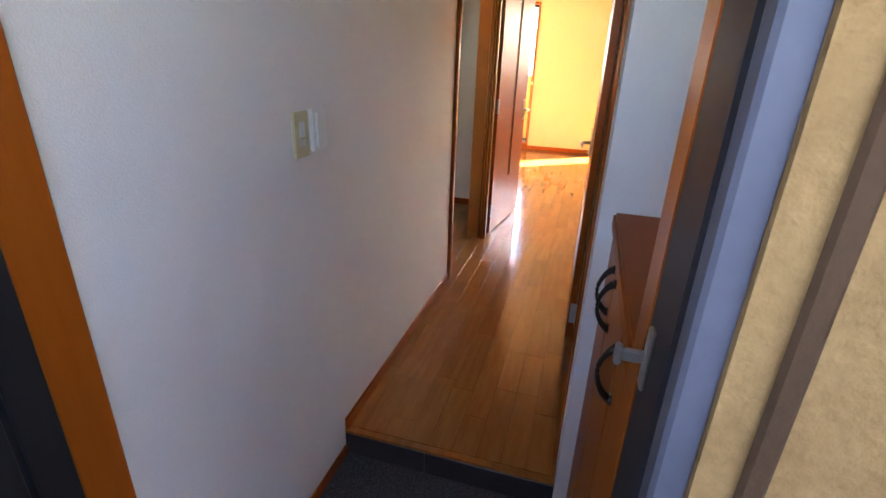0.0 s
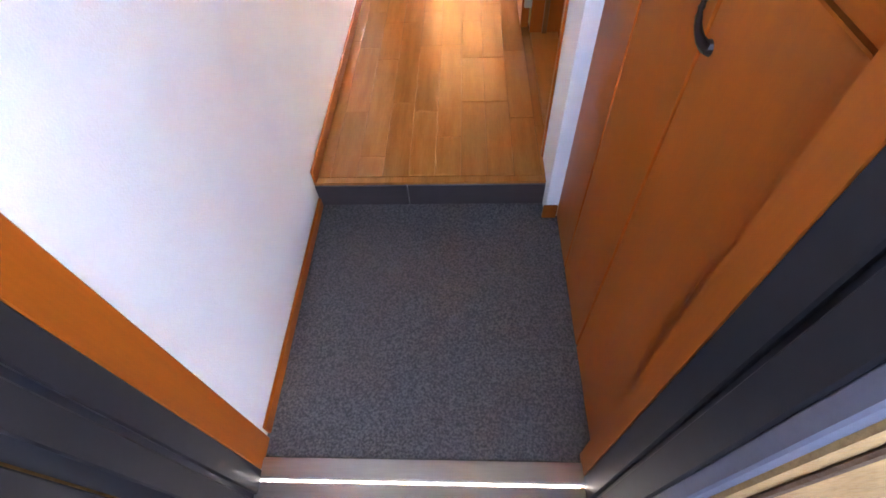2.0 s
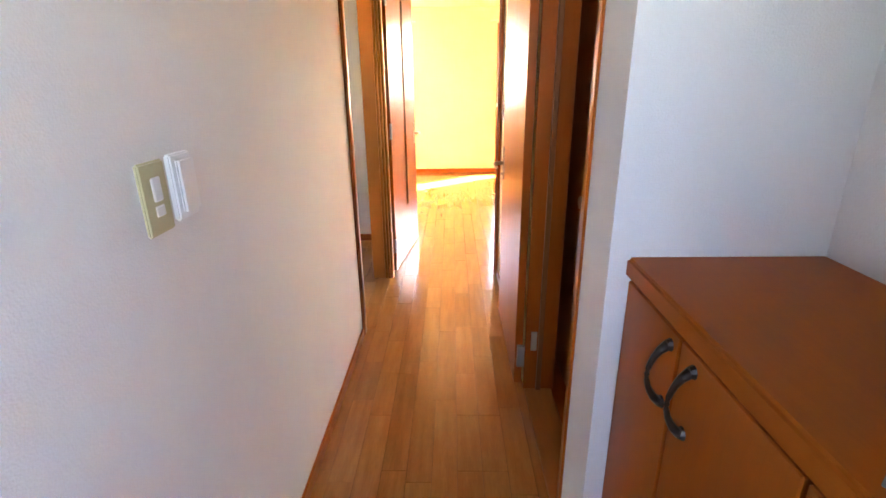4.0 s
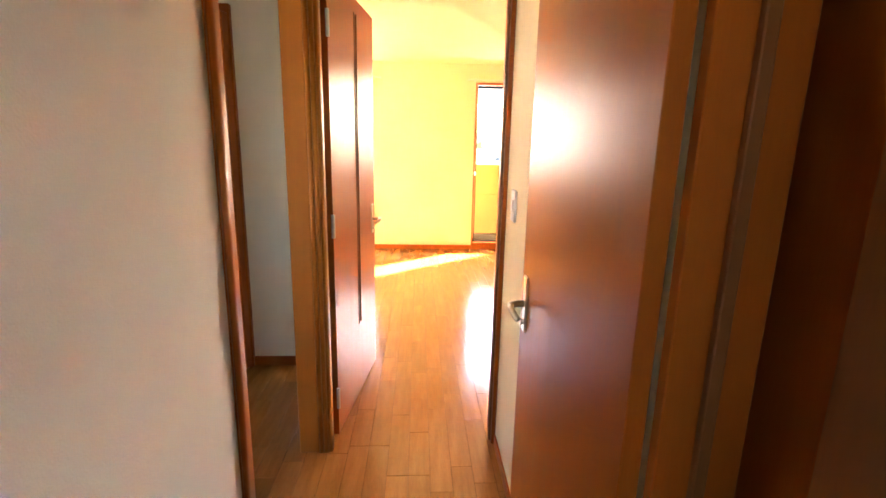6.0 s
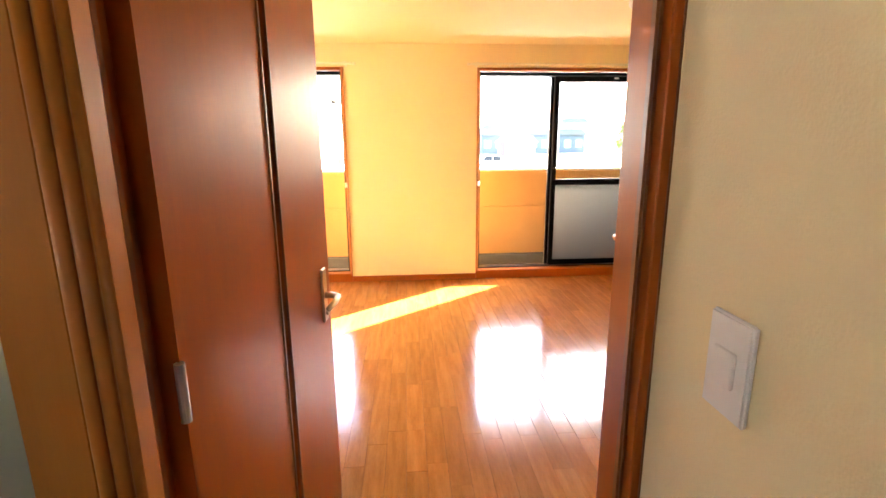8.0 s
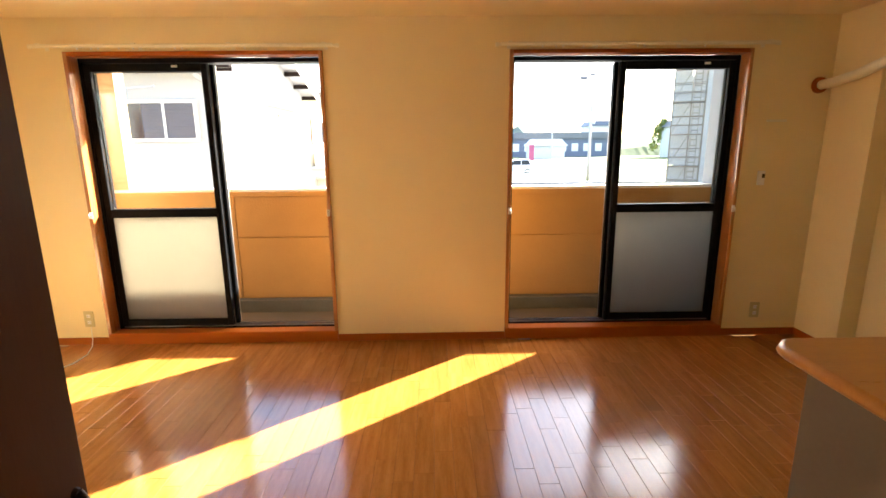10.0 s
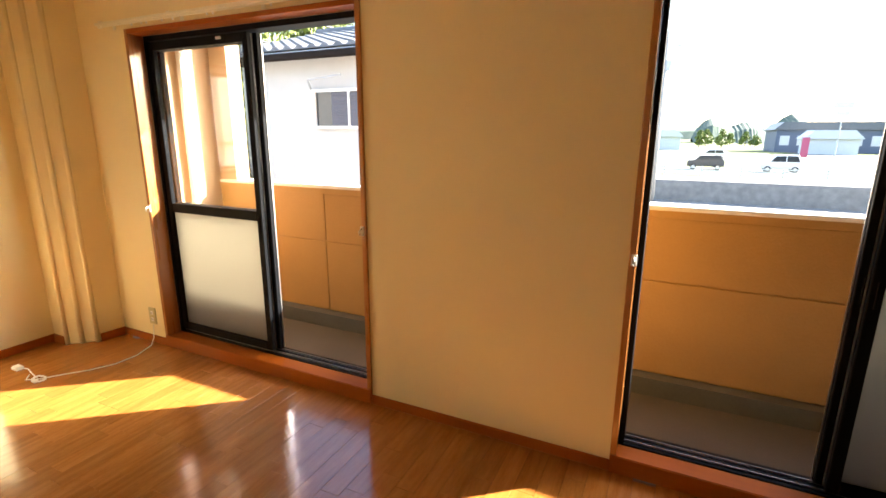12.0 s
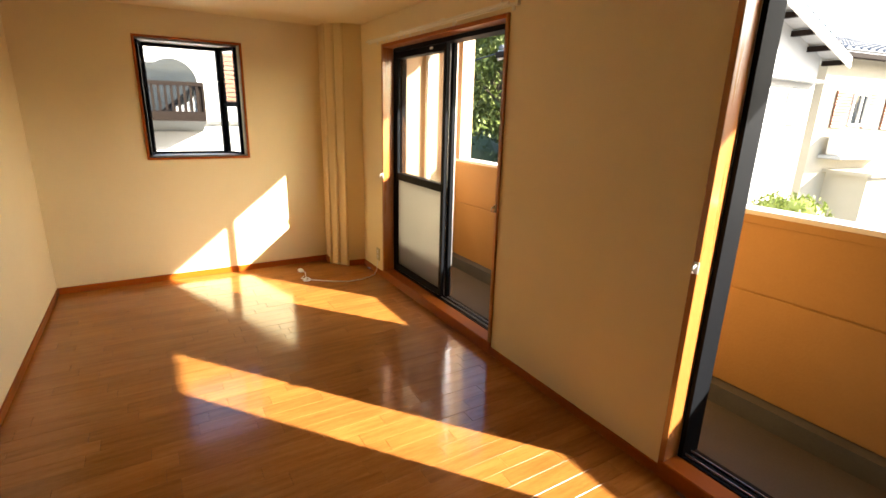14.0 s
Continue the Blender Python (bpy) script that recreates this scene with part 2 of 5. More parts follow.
def boxes(*rows, bevel=0.0):
    bm = bmesh.new()
    for r in rows:
        add_box(bm, *r, bevel)
    return bm


def add_rod(bm, a, b, r, r2=None, seg=12):
    a, b = Vector(a), Vector(b)
    m = Matrix.Translation((a + b) / 2) @ (b - a).to_track_quat("Z", "Y").to_matrix().to_4x4()
    bmesh.ops.create_cone(bm, cap_ends=True, segments=seg, radius1=r, radius2=r if r2 is None else r2, depth=(b - a).length, matrix=m)


def rod(a, b, r, r2=None, seg=12):
    bm = bmesh.new()
    add_rod(bm, a, b, r, r2, seg)
    return bm


def tube(points, r, seg=8):
    """A bent round bar through the points, with r as one radius or one a point."""
    bm = bmesh.new()
    pts = [Vector(p) for p in points]
    rs = r if isinstance(r, (list, tuple)) else [r] * len(pts)
    rings = []
    for i, p in enumerate(pts):
        t = (pts[min(i + 1, len(pts) - 1)] - pts[max(i - 1, 0)]).normalized()
        q = t.to_track_quat("Z", "Y")
        rings.append([bm.verts.new(p + q @ Vector((math.cos(k / seg * math.tau) * rs[i], math.sin(k / seg * math.tau) * rs[i], 0))) for k in range(seg)])
    for u, v in zip(rings, rings[1:]):
        for k in range(seg):
            bm.faces.new((u[k], u[(k + 1) % seg], v[(k + 1) % seg], v[k]))
    bm.faces.new(rings[0][::-1])
    bm.faces.new(rings[-1])
    return bm


def prism(profile, z0, z1, axis="z"):
    """Extrudes a closed outline; axis z: outline in x, y; axis x: outline in y, z; axis y: outline in x, z."""
    bm = bmesh.new()
    put = {"z": lambda p, h: (p[0], p[1], h), "x": lambda p, h: (h, p[0], p[1]), "y": lambda p, h: (p[0], h, p[1])}[axis]
    lo = [bm.verts.new(put(p, z0)) for p in profile]
    hi = [bm.verts.new(put(p, z1)) for p in profile]
    k = len(lo)
    for i in range(k):
        bm.faces.new((lo[i], lo[(i + 1) % k], hi[(i + 1) % k], hi[i]))
    bm.faces.new(lo[::-1])
    bm.faces.new(hi)
    bmesh.ops.recalc_face_normals(bm, faces=bm.faces)
    return bm


def mesh_of(name, bm, mat, smooth=False):
    me = bpy.data.meshes.new(name)
    bm.to_mesh(me)
    bm.free()
    me.materials.append(mat)
    if smooth:
        me.shade_smooth()
    return me


def part(name, bm, mat, parent, label="", smooth=False):
    ob = new(name, mesh_of(name, bm, mat, smooth))
    ob.parent = parent
    if label:
        ob["label"] = label
    return ob


def thing(name, label, category, at=(0, 0, 0), group="", kind=""):
    ob = new(name)
    ob.empty_display_size = 0.05
    ob.location = at
    return tagged(ob, label, category, group, kind)


def solid(name, bm, mat, label="", category="", kind="structure", group="", smooth=False):
    return tagged(new(name, mesh_of(name, bm, mat, smooth)), label, category, group, kind)


def unshadowed(ob):
    ob.visible_shadow = False
    return ob


# ---------------------------------------------------------------- the plan, in metres
CZ = 2.26                       # ceiling
XL, XR = -3.12, 2.83            # living room, side walls
BACK = -2.55                    # living room, back wall beside the closet
DOORY = -4.07                   # hall side of the living room door wall
HL, HR = -0.505, 0.305          # hall side walls
STEPY = -6.34                   # edge of the entrance step
GZ = -0.108                     # entrance floor
OUTY = -7.36                    # outer face of the entrance wall
GROUND, ROADZ = -3.3, -2.0

# shell of the living room
solid("wall_north", boxes((XL - 0.15, -2.322, 0, 0.19, 0, CZ), (-2.322, -0.625, 0, 0.19, 2.05, CZ), (-0.625, 0.62, 0, 0.19, 0, CZ),
                          (0.62, 2.262, 0, 0.19, 2.05, CZ), (2.262, XR + 0.35, 0, 0.19, 0, CZ)), PAPER, "cream textured wallpaper wall with two window openings", "wall")
solid("wall_west", boxes((XL - 0.15, XL, BACK - 0.1, -1.77, 0, CZ), (XL - 0.15, XL, -1.77, -1.0, 0, 1.09), (XL - 0.15, XL, -1.77, -1.0, 2.03, CZ),
                         (XL - 0.15, XL, -1.0, 0, 0, CZ)), PAPER, "cream wallpaper wall with a small bay window", "wall")
solid("wall_back", boxes((XL, -0.62, BACK - 0.08, BACK, 0, CZ)), PAPER, "cream wallpaper wall behind the closet", "wall")
solid("wall_east", boxes((XR, XR + 0.3, -0.38, 0, 0, CZ), (XR + 0.13, XR + 0.3, DOORY, -0.38, 0, CZ)), PAPER, "cream wallpaper wall with a shallow pilaster", "wall")
solid("wall_door", boxes((0.335, XR + 0.13, DOORY, DOORY + 0.1, 0, CZ), (-0.465, 0.335, DOORY, DOORY + 0.1, 2.03, CZ)), PAPER, "cream wallpaper wall around the living room door", "wall")
solid("wall_passage", boxes((-0.6, -0.5, DOORY + 0.1, -3.2, 0, CZ), (-0.6, -0.5, -3.2, BACK - 0.08, 2.03, CZ)), PAPER, "cream wallpaper wall beside the passage", "wall")
solid("ceiling", boxes((XL - 0.15, XR + 0.3, DOORY, 0.19, CZ, CZ + 0.1), (-2.6, 1.3, OUTY, DOORY, CZ, CZ + 0.1)), CEIL, "cream papered flat ceiling", "ceiling")
# hall and entrance
solid("wall_hall_west", boxes((HL - 0.1, HL, -7.15, -4.915, GZ, CZ), (HL - 0.1, HL, -4.915, DOORY - 0.06, 2.03, CZ)), HALLPAPER, "white wallpaper wall of the hall", "wall")
# White wall in cream paper: the living room's warm bounce is put into its colour
solid("wall_hall_east", boxes((HR, HR + 0.12, -5.39, DOORY, 0, CZ), (HR, HR + 0.12, -6.2, -5.39, 2.03, CZ)), PAPER, "white hall wall with a doorway, cream for the warm light on it", "wall")
solid("wall_recess", boxes((0.69, 0.8, -7.23, -6.37, GZ, CZ), (HR - 0.02, HR + 0.12, -6.4, -6.226, GZ, CZ), (HR + 0.12, 0.69, -6.4, -6.37, GZ, CZ)), HALLPAPER, "white wallpaper wall behind the shoe cabinet", "wall")
solid("wall_wash", boxes((0.5, 0.56, -6.369, DOORY, -0.06, CZ), (HR + 0.12, 0.5, -6.369, -6.32, -0.06, CZ)), VENEER, "brown panelled washroom wall", "wall")
solid("floor_wash", boxes((HR + 0.12, 0.5, -6.32, DOORY, -0.06, -0.006)), VENEER_Y, "brown washroom floor", "floor")
# side room with the open closet
solid("wall_side_room", boxes((-2.4, -2.3, -5.1, -4.97, 0, CZ), (-2.4, -2.3, -4.6, -2.6, 0, CZ), (-2.4, -2.3, -4.97, -4.6, 0, 1.1), (-2.4, -2.3, -4.97, -4.6, 1.95, CZ), (-2.3, HL - 0.1, -5.1, -5.0, 0, CZ), (-1.05, -0.6, -3.27, -3.19, 0, CZ), (-2.3, -1.05, -3.27, -3.19, 2.03, CZ),
                              (-2.3, -2.17, -3.27, -3.19, 0, 2.03), (-1.05, -0.97, -3.19, -2.6, 0, CZ)), HALLPAPER, "white wallpaper walls of the side room", "wall")

# floors
solid("floor", boxes((XL, XR + 0.13, DOORY, 0, -0.07, -0.012), (HL - 1.8, HR + 0.12, STEPY + 0.0165, DOORY, -0.2, -0.012)), GROOVE, "glossy orange-brown strip wood floor", "floor")
entrance_floor = solid("floor_entrance", boxes((HL - 0.1, 0.69, -7.2, STEPY + 0.02, GZ - 0.06, GZ)), GENKAN, "dark grey speckled sheet floor of the entrance", "floor")
riser = thing("step", "dark riser board under the hall floor edge", "step", kind="structure")
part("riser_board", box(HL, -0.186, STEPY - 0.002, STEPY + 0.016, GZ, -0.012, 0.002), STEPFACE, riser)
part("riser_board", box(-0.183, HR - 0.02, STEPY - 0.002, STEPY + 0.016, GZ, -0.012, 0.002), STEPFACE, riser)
part("nosing", box(HL, HR - 0.02, STEPY - 0.003, STEPY + 0.03, -0.009, 0.0005, 0.003, 2), PLANK, riser)
part("threshold_board", box(HR, HR + 0.12, -6.2, -5.42, -0.01, 0.006, 0.003), TRIMWOOD_Y, riser, "bright orange-brown doorway threshold")

# baseboards
base = thing("baseboard", "orange-brown wooden baseboard", "baseboard", kind="structure")
for r in ((XL, -2.322, -0.011, 0, 0, 0.055), (-0.625, 0.62, -0.011, 0, 0, 0.055), (2.262, XR, -0.011, 0, 0, 0.055), (XL, XL + 0.011, BACK, -0.3, 0, 0.055),
          (XL + 0.011, -0.62, BACK, BACK + 0.011, 0, 0.055), (XR - 0.011, XR, -0.38, -0.011, 0, 0.055), (XR + 0.119, XR + 0.13, DOORY + 0.1, -0.38, 0, 0.055),
          (HL, HL + 0.01, STEPY, -4.955, 0, 0.055), (HL, HL + 0.01, -7.14, STEPY - 0.006, GZ, GZ + 0.045), (HR - 0.008, HR, -4.6, DOORY - 0.02, 0, 0.055), (-1.05, -0.6, -3.281, -3.27, 0, 0.06),
          (HR - 0.03, HR + 0.018, -6.411, -6.401, GZ, GZ + 0.06)):
    part("board", box(*r, 0.003), VENEER_Y if r[3] - r[2] > 0.1 else VENEER_X, base)

# ---------------------------------------------------------------- sliding windows


def sliding_window(name, x0, x1, closed_left):
    w = thing(name, "two-sash sliding balcony window in a brown wooden surround, half open", "window", kind="structure")
    t = 0.026
    top = 2.05
    part("surround_post", box(x0, x0 + t, -0.014, 0.085, 0.085, top, 0.002), TRIMWOOD, w)
    part("surround_post", box(x1 - t, x1, -0.014, 0.085, 0.085, top, 0.002), TRIMWOOD, w)
    part("surround_head", box(x0 + t, x1 - t, -0.014, 0.085, top - t, top, 0.002), VENEER_X, w)
    part("sill", box(x0, x1, -0.016, 0.085, 0.0, 0.085, 0.004, 2), VENEER_X, w)
    a, b = x0 + t, x1 - t
    zt = top - t
    part("window_frame", boxes((a, a + 0.022, 0.085, 0.2, 0.06, zt), (b - 0.022, b, 0.085, 0.2, 0.06, zt), (a + 0.022, b - 0.022, 0.085, 0.19, zt - 0.03, zt), (a + 0.022, b - 0.022, 0.085, 0.19, 0.04, 0.09)), BLACKFRAME, w)
    part("track", boxes((a + 0.022, b - 0.022, 0.108, 0.111, 0.09, 0.1), (a + 0.022, b - 0.022, 0.15, 0.153, 0.09, 0.1)), SILVER, w)
    half = (b - a) / 2 + 0.035
    for k, (ya, yb) in enumerate(((0.093, 0.123), (0.135, 0.165))):
        shift = 0.028 * k
        p, q = (a + 0.022, a + half - 0.0 + shift) if closed_left else (b - half - shift, b - 0.022)
        s = new("sash")
        s.parent = w
        st = 0.042
        part("stile", box(p, p + st, ya, yb, 0.1, zt - 0.035, 0.003), BLACKFRAME, s)
        part("stile", box(q - st, q, ya, yb, 0.1, zt - 0.035, 0.003), BLACKFRAME, s)
        part("bottom_rail", box(p + st, q - st, ya, yb, 0.1, 0.155, 0.003), BLACKFRAME, s)
        part("top_rail", box(p + st, q - st, ya, yb, zt - 0.085, zt - 0.035, 0.003), BLACKFRAME, s)
        part("middle_rail", box(p + st, q - st, ya, yb, 0.935, 0.995, 0.003), BLACKFRAME, s)
        ym = (ya + yb) / 2
        unshadowed(part("pane", box(p + st - 0.005, q - st + 0.005, ym - 0.002, ym + 0.002, 0.99, zt - 0.08), CLEAR, s, "clear glass"))
        part("pane", box(p + st - 0.005, q - st + 0.005, ym - 0.002, ym + 0.002, 0.15, 0.94), FROST, s, "frosted glass")
        e = q if closed_left else p
        part("guide_strip", box(e - 0.003, e + 0.003, yb - 0.001, yb + 0.006, 0.11, zt - 0.04), SILVER, s, "bright aluminium strip")
        part("pull", box(e - 0.03, e - 0.018, ya - 0.006, ya, 0.86, 0.96, 0.002) if closed_left else box(e + 0.018, e + 0.03, ya - 0.006, ya, 0.86, 0.96, 0.002), BLACKFRAME, s)
        part("roller_clip", box((p + q) / 2 + 0.18, (p + q) / 2 + 0.22, ya - 0.004, ya, zt - 0.06, zt - 0.045), WHITEP, s)
    return w


sliding_window("window_1", -2.322, -0.625, True)
sliding_window("window_2", 0.62, 2.262, False)


def curtain_rail(x0, x1):
    r = thing("curtain_rail", "cream double curtain rail screwed above the window", "curtain rail", ((x0 + x1) / 2, -0.04, 2.075), group="curtain rails")
    h = (x1 - x0) / 2
    part("rail", box(-h, h, -0.006, 0.006, -0.008, 0.008, 0.003), IVORY, r)
    part("rail", box(-h + 0.02, h - 0.02, -0.046, -0.034, -0.008, 0.008, 0.003), IVORY, r)
    for k in range(4):
        x = -h + 0.08 + k * (2 * h - 0.16) / 3
        part("bracket", boxes((x - 0.012, x + 0.012, -0.05, 0.04, 0.008, 0.013), (x - 0.012, x + 0.012, 0.034, 0.0395, -0.02, 0.02)), IVORY, r)
    for k in range(9):
        x = -h + 0.3 + k * 0.045 * (1 + k % 3)
        if x < h - 0.05:
            part("runner", box(x - 0.005, x + 0.005, -0.004, 0.004, -0.02, -0.008, 0.001), WHITEP, r)
    for s in (-1, 1):
        part("end_cap", box(s * h - 0.012, s * h + 0.012, -0.011, 0.011, -0.012, 0.012, 0.003), IVORY, r)


curtain_rail(-2.5, -0.52)
curtain_rail(0.53, 2.4)
for x in (-2.302, -0.645, 0.64, 2.242):
    h = thing("curtain_hook", "white plastic curtain tieback hook on the window surround", "hook", (x, -0.014, 0.97), group="curtain hooks")
    part("base_plate", box(-0.011, 0.011, -0.007, 0, -0.024, 0.024, 0.003), WHITEP, h)
    part("hook", tube([(0, -0.006, 0.012), (0, -0.022, 0.008), (0, -0.03, -0.006), (0, -0.024, -0.016)], 0.0045), WHITEP, h, smooth=True)

# ---------------------------------------------------------------- bay window in the west wall
bay = thing("window_3", "small bay window with a brown wooden surround and black aluminium frames", "window", kind="structure")
for r, mt in (((XL - 0.06, XL + 0.014, -1.79, -1.77, 1.07, 2.05), VENEER), ((XL - 0.06, XL + 0.014, -1.0, -0.98, 1.07, 2.05), VENEER),
              ((XL - 0.06, XL + 0.014, -1.77, -1.0, 2.03, 2.05), VENEER_Y), ((XL - 0.06, XL + 0.016, -1.77, -1.0, 1.07, 1.09), VENEER_Y)):
    part("surround", box(*r, 0.002), mt, bay)
FX = XL - 0.36
outline = [(XL - 0.06, -1.77), (XL - 0.15, -1.77), (FX, -1.74), (FX, -1.11), (XL - 0.15, -1.0), (XL - 0.06, -1.0)]
part("window_sill", prism(outline, 1.05, 1.09), CAPWHITE, bay, "pale board inside the bay")
part("soffit", prism(outline, 2.03, 2.07), CAPWHITE, bay)


def bay_side(a, b, split):
    """A framed pane of the bay between two plan points."""
    a, b = Vector((*a, 0)), Vector((*b, 0))
    m = Matrix.Translation(a) @ (b - a).to_track_quat("X", "Z").to_matrix().to_4x4()
    n = (b - a).length
    bm = boxes((0, 0.022, -0.015, 0.015, 1.09, 2.03), (n - 0.022, n, -0.015, 0.015, 1.09, 2.03), (0.022, n - 0.022, -0.015, 0.015, 1.09, 1.11), (0.022, n - 0.022, -0.015, 0.015, 2.0, 2.03))
    if split:
        add_box(bm, 0.022, n - 0.022, -0.018, 0.018, 1.52, 1.56)
    bm.transform(m)
    part("window_frame", bm, BLACKFRAME, bay)
    g = box(0.02, n - 0.02, -0.002, 0.002, 1.1, 2.01)
    g.transform(m)
    unshadowed(part("pane", g, CLEAR, bay))


bay_side((XL - 0.15, -1.765), (FX, -1.735), False)
bay_side((FX, -1.735), (FX, -1.12), False)
bay_side((FX, -1.12), (XL - 0.15, -1.01), True)
part("corner_post", rod((FX, -1.12, 1.09), (FX, -1.12, 2.03), 0.035, seg=8), BLACKFRAME, bay)
part("corner_post", rod((FX, -1.735, 1.09), (FX, -1.735, 2.03), 0.018, seg=8), BLACKFRAME, bay)

# ---------------------------------------------------------------- pipe chase in the corner
chase = thing("pipe_chase", "papered corner pipe casing with rounded vertical beads", "pipe casing", kind="structure")
part("casing", prism([(XL, -0.30), (-2.98, -0.30), (-2.83, -0.17), (-2.80, 0.0), (XL, 0.0)], 0, CZ), PAPER, chase)
for x, y, r in ((-2.975, -0.296, 0.014), (-2.905, -0.238, 0.016), (-2.834, -0.174, 0.014)):
    part("bead", rod((x, y, 0), (x, y, CZ), r, seg=16), PAPER, chase, smooth=True)
part("skirting", prism([(XL, -0.312), (-2.985, -0.312), (-2.985, -0.30), (XL, -0.30)], 0, 0.055), VENEER_X, chase)
part("skirting", prism([(-2.822, -0.16), (-2.80, 0.0), (-2.788, 0.0), (-2.81, -0.162)], 0, 0.055), VENEER_Y, chase)

# ---------------------------------------------------------------- doors


def lever_handle(parent, x, y, z, side, along):
    """A back plate with a lever; side: -1 or 1 in x; along: -1 or 1, the way the lever points in y."""
    h = new("door_handle")
    h.parent = parent
    h["label"] = "satin nickel lever on a long back plate"
    part("back_plate", box(x, x + side * 0.008, y - 0.02, y + 0.02, z - 0.085, z + 0.085, 0.003, 2), BRASS, h)
    part("lever", tube([(x, y, z), (x + side * 0.03, y, z), (x + side * 0.05, y + along * 0.012, z), (x + side * 0.054, y + along * 0.05, z), (x + side * 0.05, y + along * 0.115, z - 0.004)], [0.011, 0.01, 0.01, 0.009, 0.008], 10), BRASS, h, smooth=True)
    part("thumb_turn", rod((x, y, z - 0.055), (x + side * 0.016, y, z - 0.055), 0.009), BRASS, h)


# living room door, standing open into the room
d = thing("door_1", "orange-brown wooden door with a narrow dark glass slit, standing open", "door", (-0.436, DOORY + 0.06, 0), kind="structure")
W = 0.8
part("leaf", boxes((-0.018, 0.018, 0, 0.405, 0.012, 2.0), (-0.018, 0.018, 0.442, W, 0.012, 2.0), (-0.018, 0.018, 0.405, 0.442, 0.012, 0.41), (-0.018, 0.018, 0.405, 0.442, 1.93, 2.0)), VENEER, d)
part("glass_slit", box(-0.004, 0.004, 0.405, 0.442, 0.41, 1.93), DARKGLASS, d, "dark glass slit")
part("slit_bead", boxes((0.016, 0.022, 0.4, 0.407, 0.405, 1.935), (0.016, 0.022, 0.44, 0.447, 0.405, 1.935)), DARKWOOD, d)
lever_handle(d, 0.018, W - 0.07, 0.92, 1, -1)
lever_handle(d, -0.018, W - 0.07, 0.92, -1, -1)
for z in (0.2, 1.0, 1.8):
    part("hinge", rod((0.02, -0.004, z - 0.05), (0.02, -0.004, z + 0.05), 0.008), SILVER, d)
d.rotation_euler = (0, 0, radians(-7.2))
fr = thing("door_frame", "orange-brown moulded door frame of the living room", "door frame", kind="structure")
part("jamb", box(0.287, 0.303, DOORY - 0.012, DOORY + 0.112, 0, 2.0, 0.002), VENEER, fr)
part("casing", box(0.303, 0.34, DOORY - 0.016, DOORY, 0, 2.03, 0.004, 2), DARKWOOD, fr)
part("jamb", box(-0.485, -0.4565, DOORY - 0.012, DOORY + 0.112, 0, 2.0, 0.002), VENEER, fr)
part("door_stop", box(-0.4565, -0.444, DOORY + 0.01, DOORY + 0.03, 0, 2.0, 0.004, 2), DARKWOOD, fr)
part("door_stop", box(0.277, 0.287, DOORY + 0.01, DOORY + 0.03, 0, 2.0, 0.004, 2), DARKWOOD, fr)
for mx, my, mr in ((-0.478, -0.056, 0.01), (-0.458, -0.052, 0.01), (-0.439, -0.046, 0.009)):
    part("moulding", rod((mx, DOORY + my, 0), (mx, DOORY + my, 2.0), mr, seg=14), LITJAMB, fr, smooth=True)
part("moulding_back", box(-0.487, -0.43, DOORY - 0.05, DOORY - 0.0125, 0, 2.0), LITJAMB, fr)
part("wide_casing", box(-0.572, -0.487, DOORY - 0.06, DOORY + 0.1, 0, 2.03, 0.003), LITJAMB, fr, "orange casing board, colour lightened as if lit")
part("head", box(-0.463, 0.287, DOORY - 0.012, DOORY + 0.112, 2.0, 2.03, 0.002), VENEER_X, fr)

# washroom door, folded back flat against the hall wall
d2 = thing("door_2", "plain glossy orange-brown door folded back against the hall wall", "door", kind="structure")
part("leaf", box(0.262, 0.296, -5.39, -4.64, 0.012, 2.0, 0.002), VENEER, d2)
lever_handle(d2, 0.262, -4.705, 0.9, -1, -1)
for z in (0.16, 1.8):
    part("hinge", boxes((0.27, 0.302, -5.41, -5.392, z - 0.05, z + 0.05)), SILVER, d2)
fr2 = thing("door_frame", "orange-brown frame of the washroom doorway", "door frame", kind="structure")
part("jamb", box(HR - 0.004, HR + 0.13, -5.42, -5.395, 0, 2.0, 0.002), VENEER, fr2)
part("jamb", box(HR - 0.026, HR + 0.13, -6.225, -6.195, 0, 2.0, 0.003), VENEER, fr2)
part("stop", box(HR + 0.05, HR + 0.07, -5.435, -5.42, 0, 2.0, 0.002), DARKWOOD, fr2)
part("strike_plate", box(HR + 0.02, HR + 0.045, -5.424, -5.419, 0.2, 0.29, 0.001), SILVER, fr2)
part("head", box(HR - 0.004, HR + 0.13, -6.2, -5.42, 2.0, 2.03, 0.002), VENEER_Y, fr2)
d5 = thing("door_5", "dark brown inner door of the washroom, shut", "door", kind="structure")
part("leaf", box(HR + 0.165, HR + 0.194, -6.3, -5.5, 0.0, 2.0, 0.003), DARKWOOD, d5)
part("knob", rod((HR + 0.135, -5.58, 0.9), (HR + 0.165, -5.58, 0.9), 0.022, seg=16), BRASS, d5)

# opening of the side room
fr3 = thing("door_frame", "orange-brown frame at the end of the hall wall", "door frame", kind="structure")
part("jamb", box(HL - 0.11, HL + 0.002, -4.915, -4.89, 0, 2.0, 0.003), VENEER, fr3)
part("casing", box(HL, HL + 0.014, -4.955, -4.888, 0, 2.03, 0.009, 4), VENEER, fr3, "rounded orange-brown casing", True)
part("strike_plate", boxes((HL - 0.06, HL - 0.035, -4.891, -4.886, 1.26, 1.36)), SILVER, fr3, "small steel strike plate")
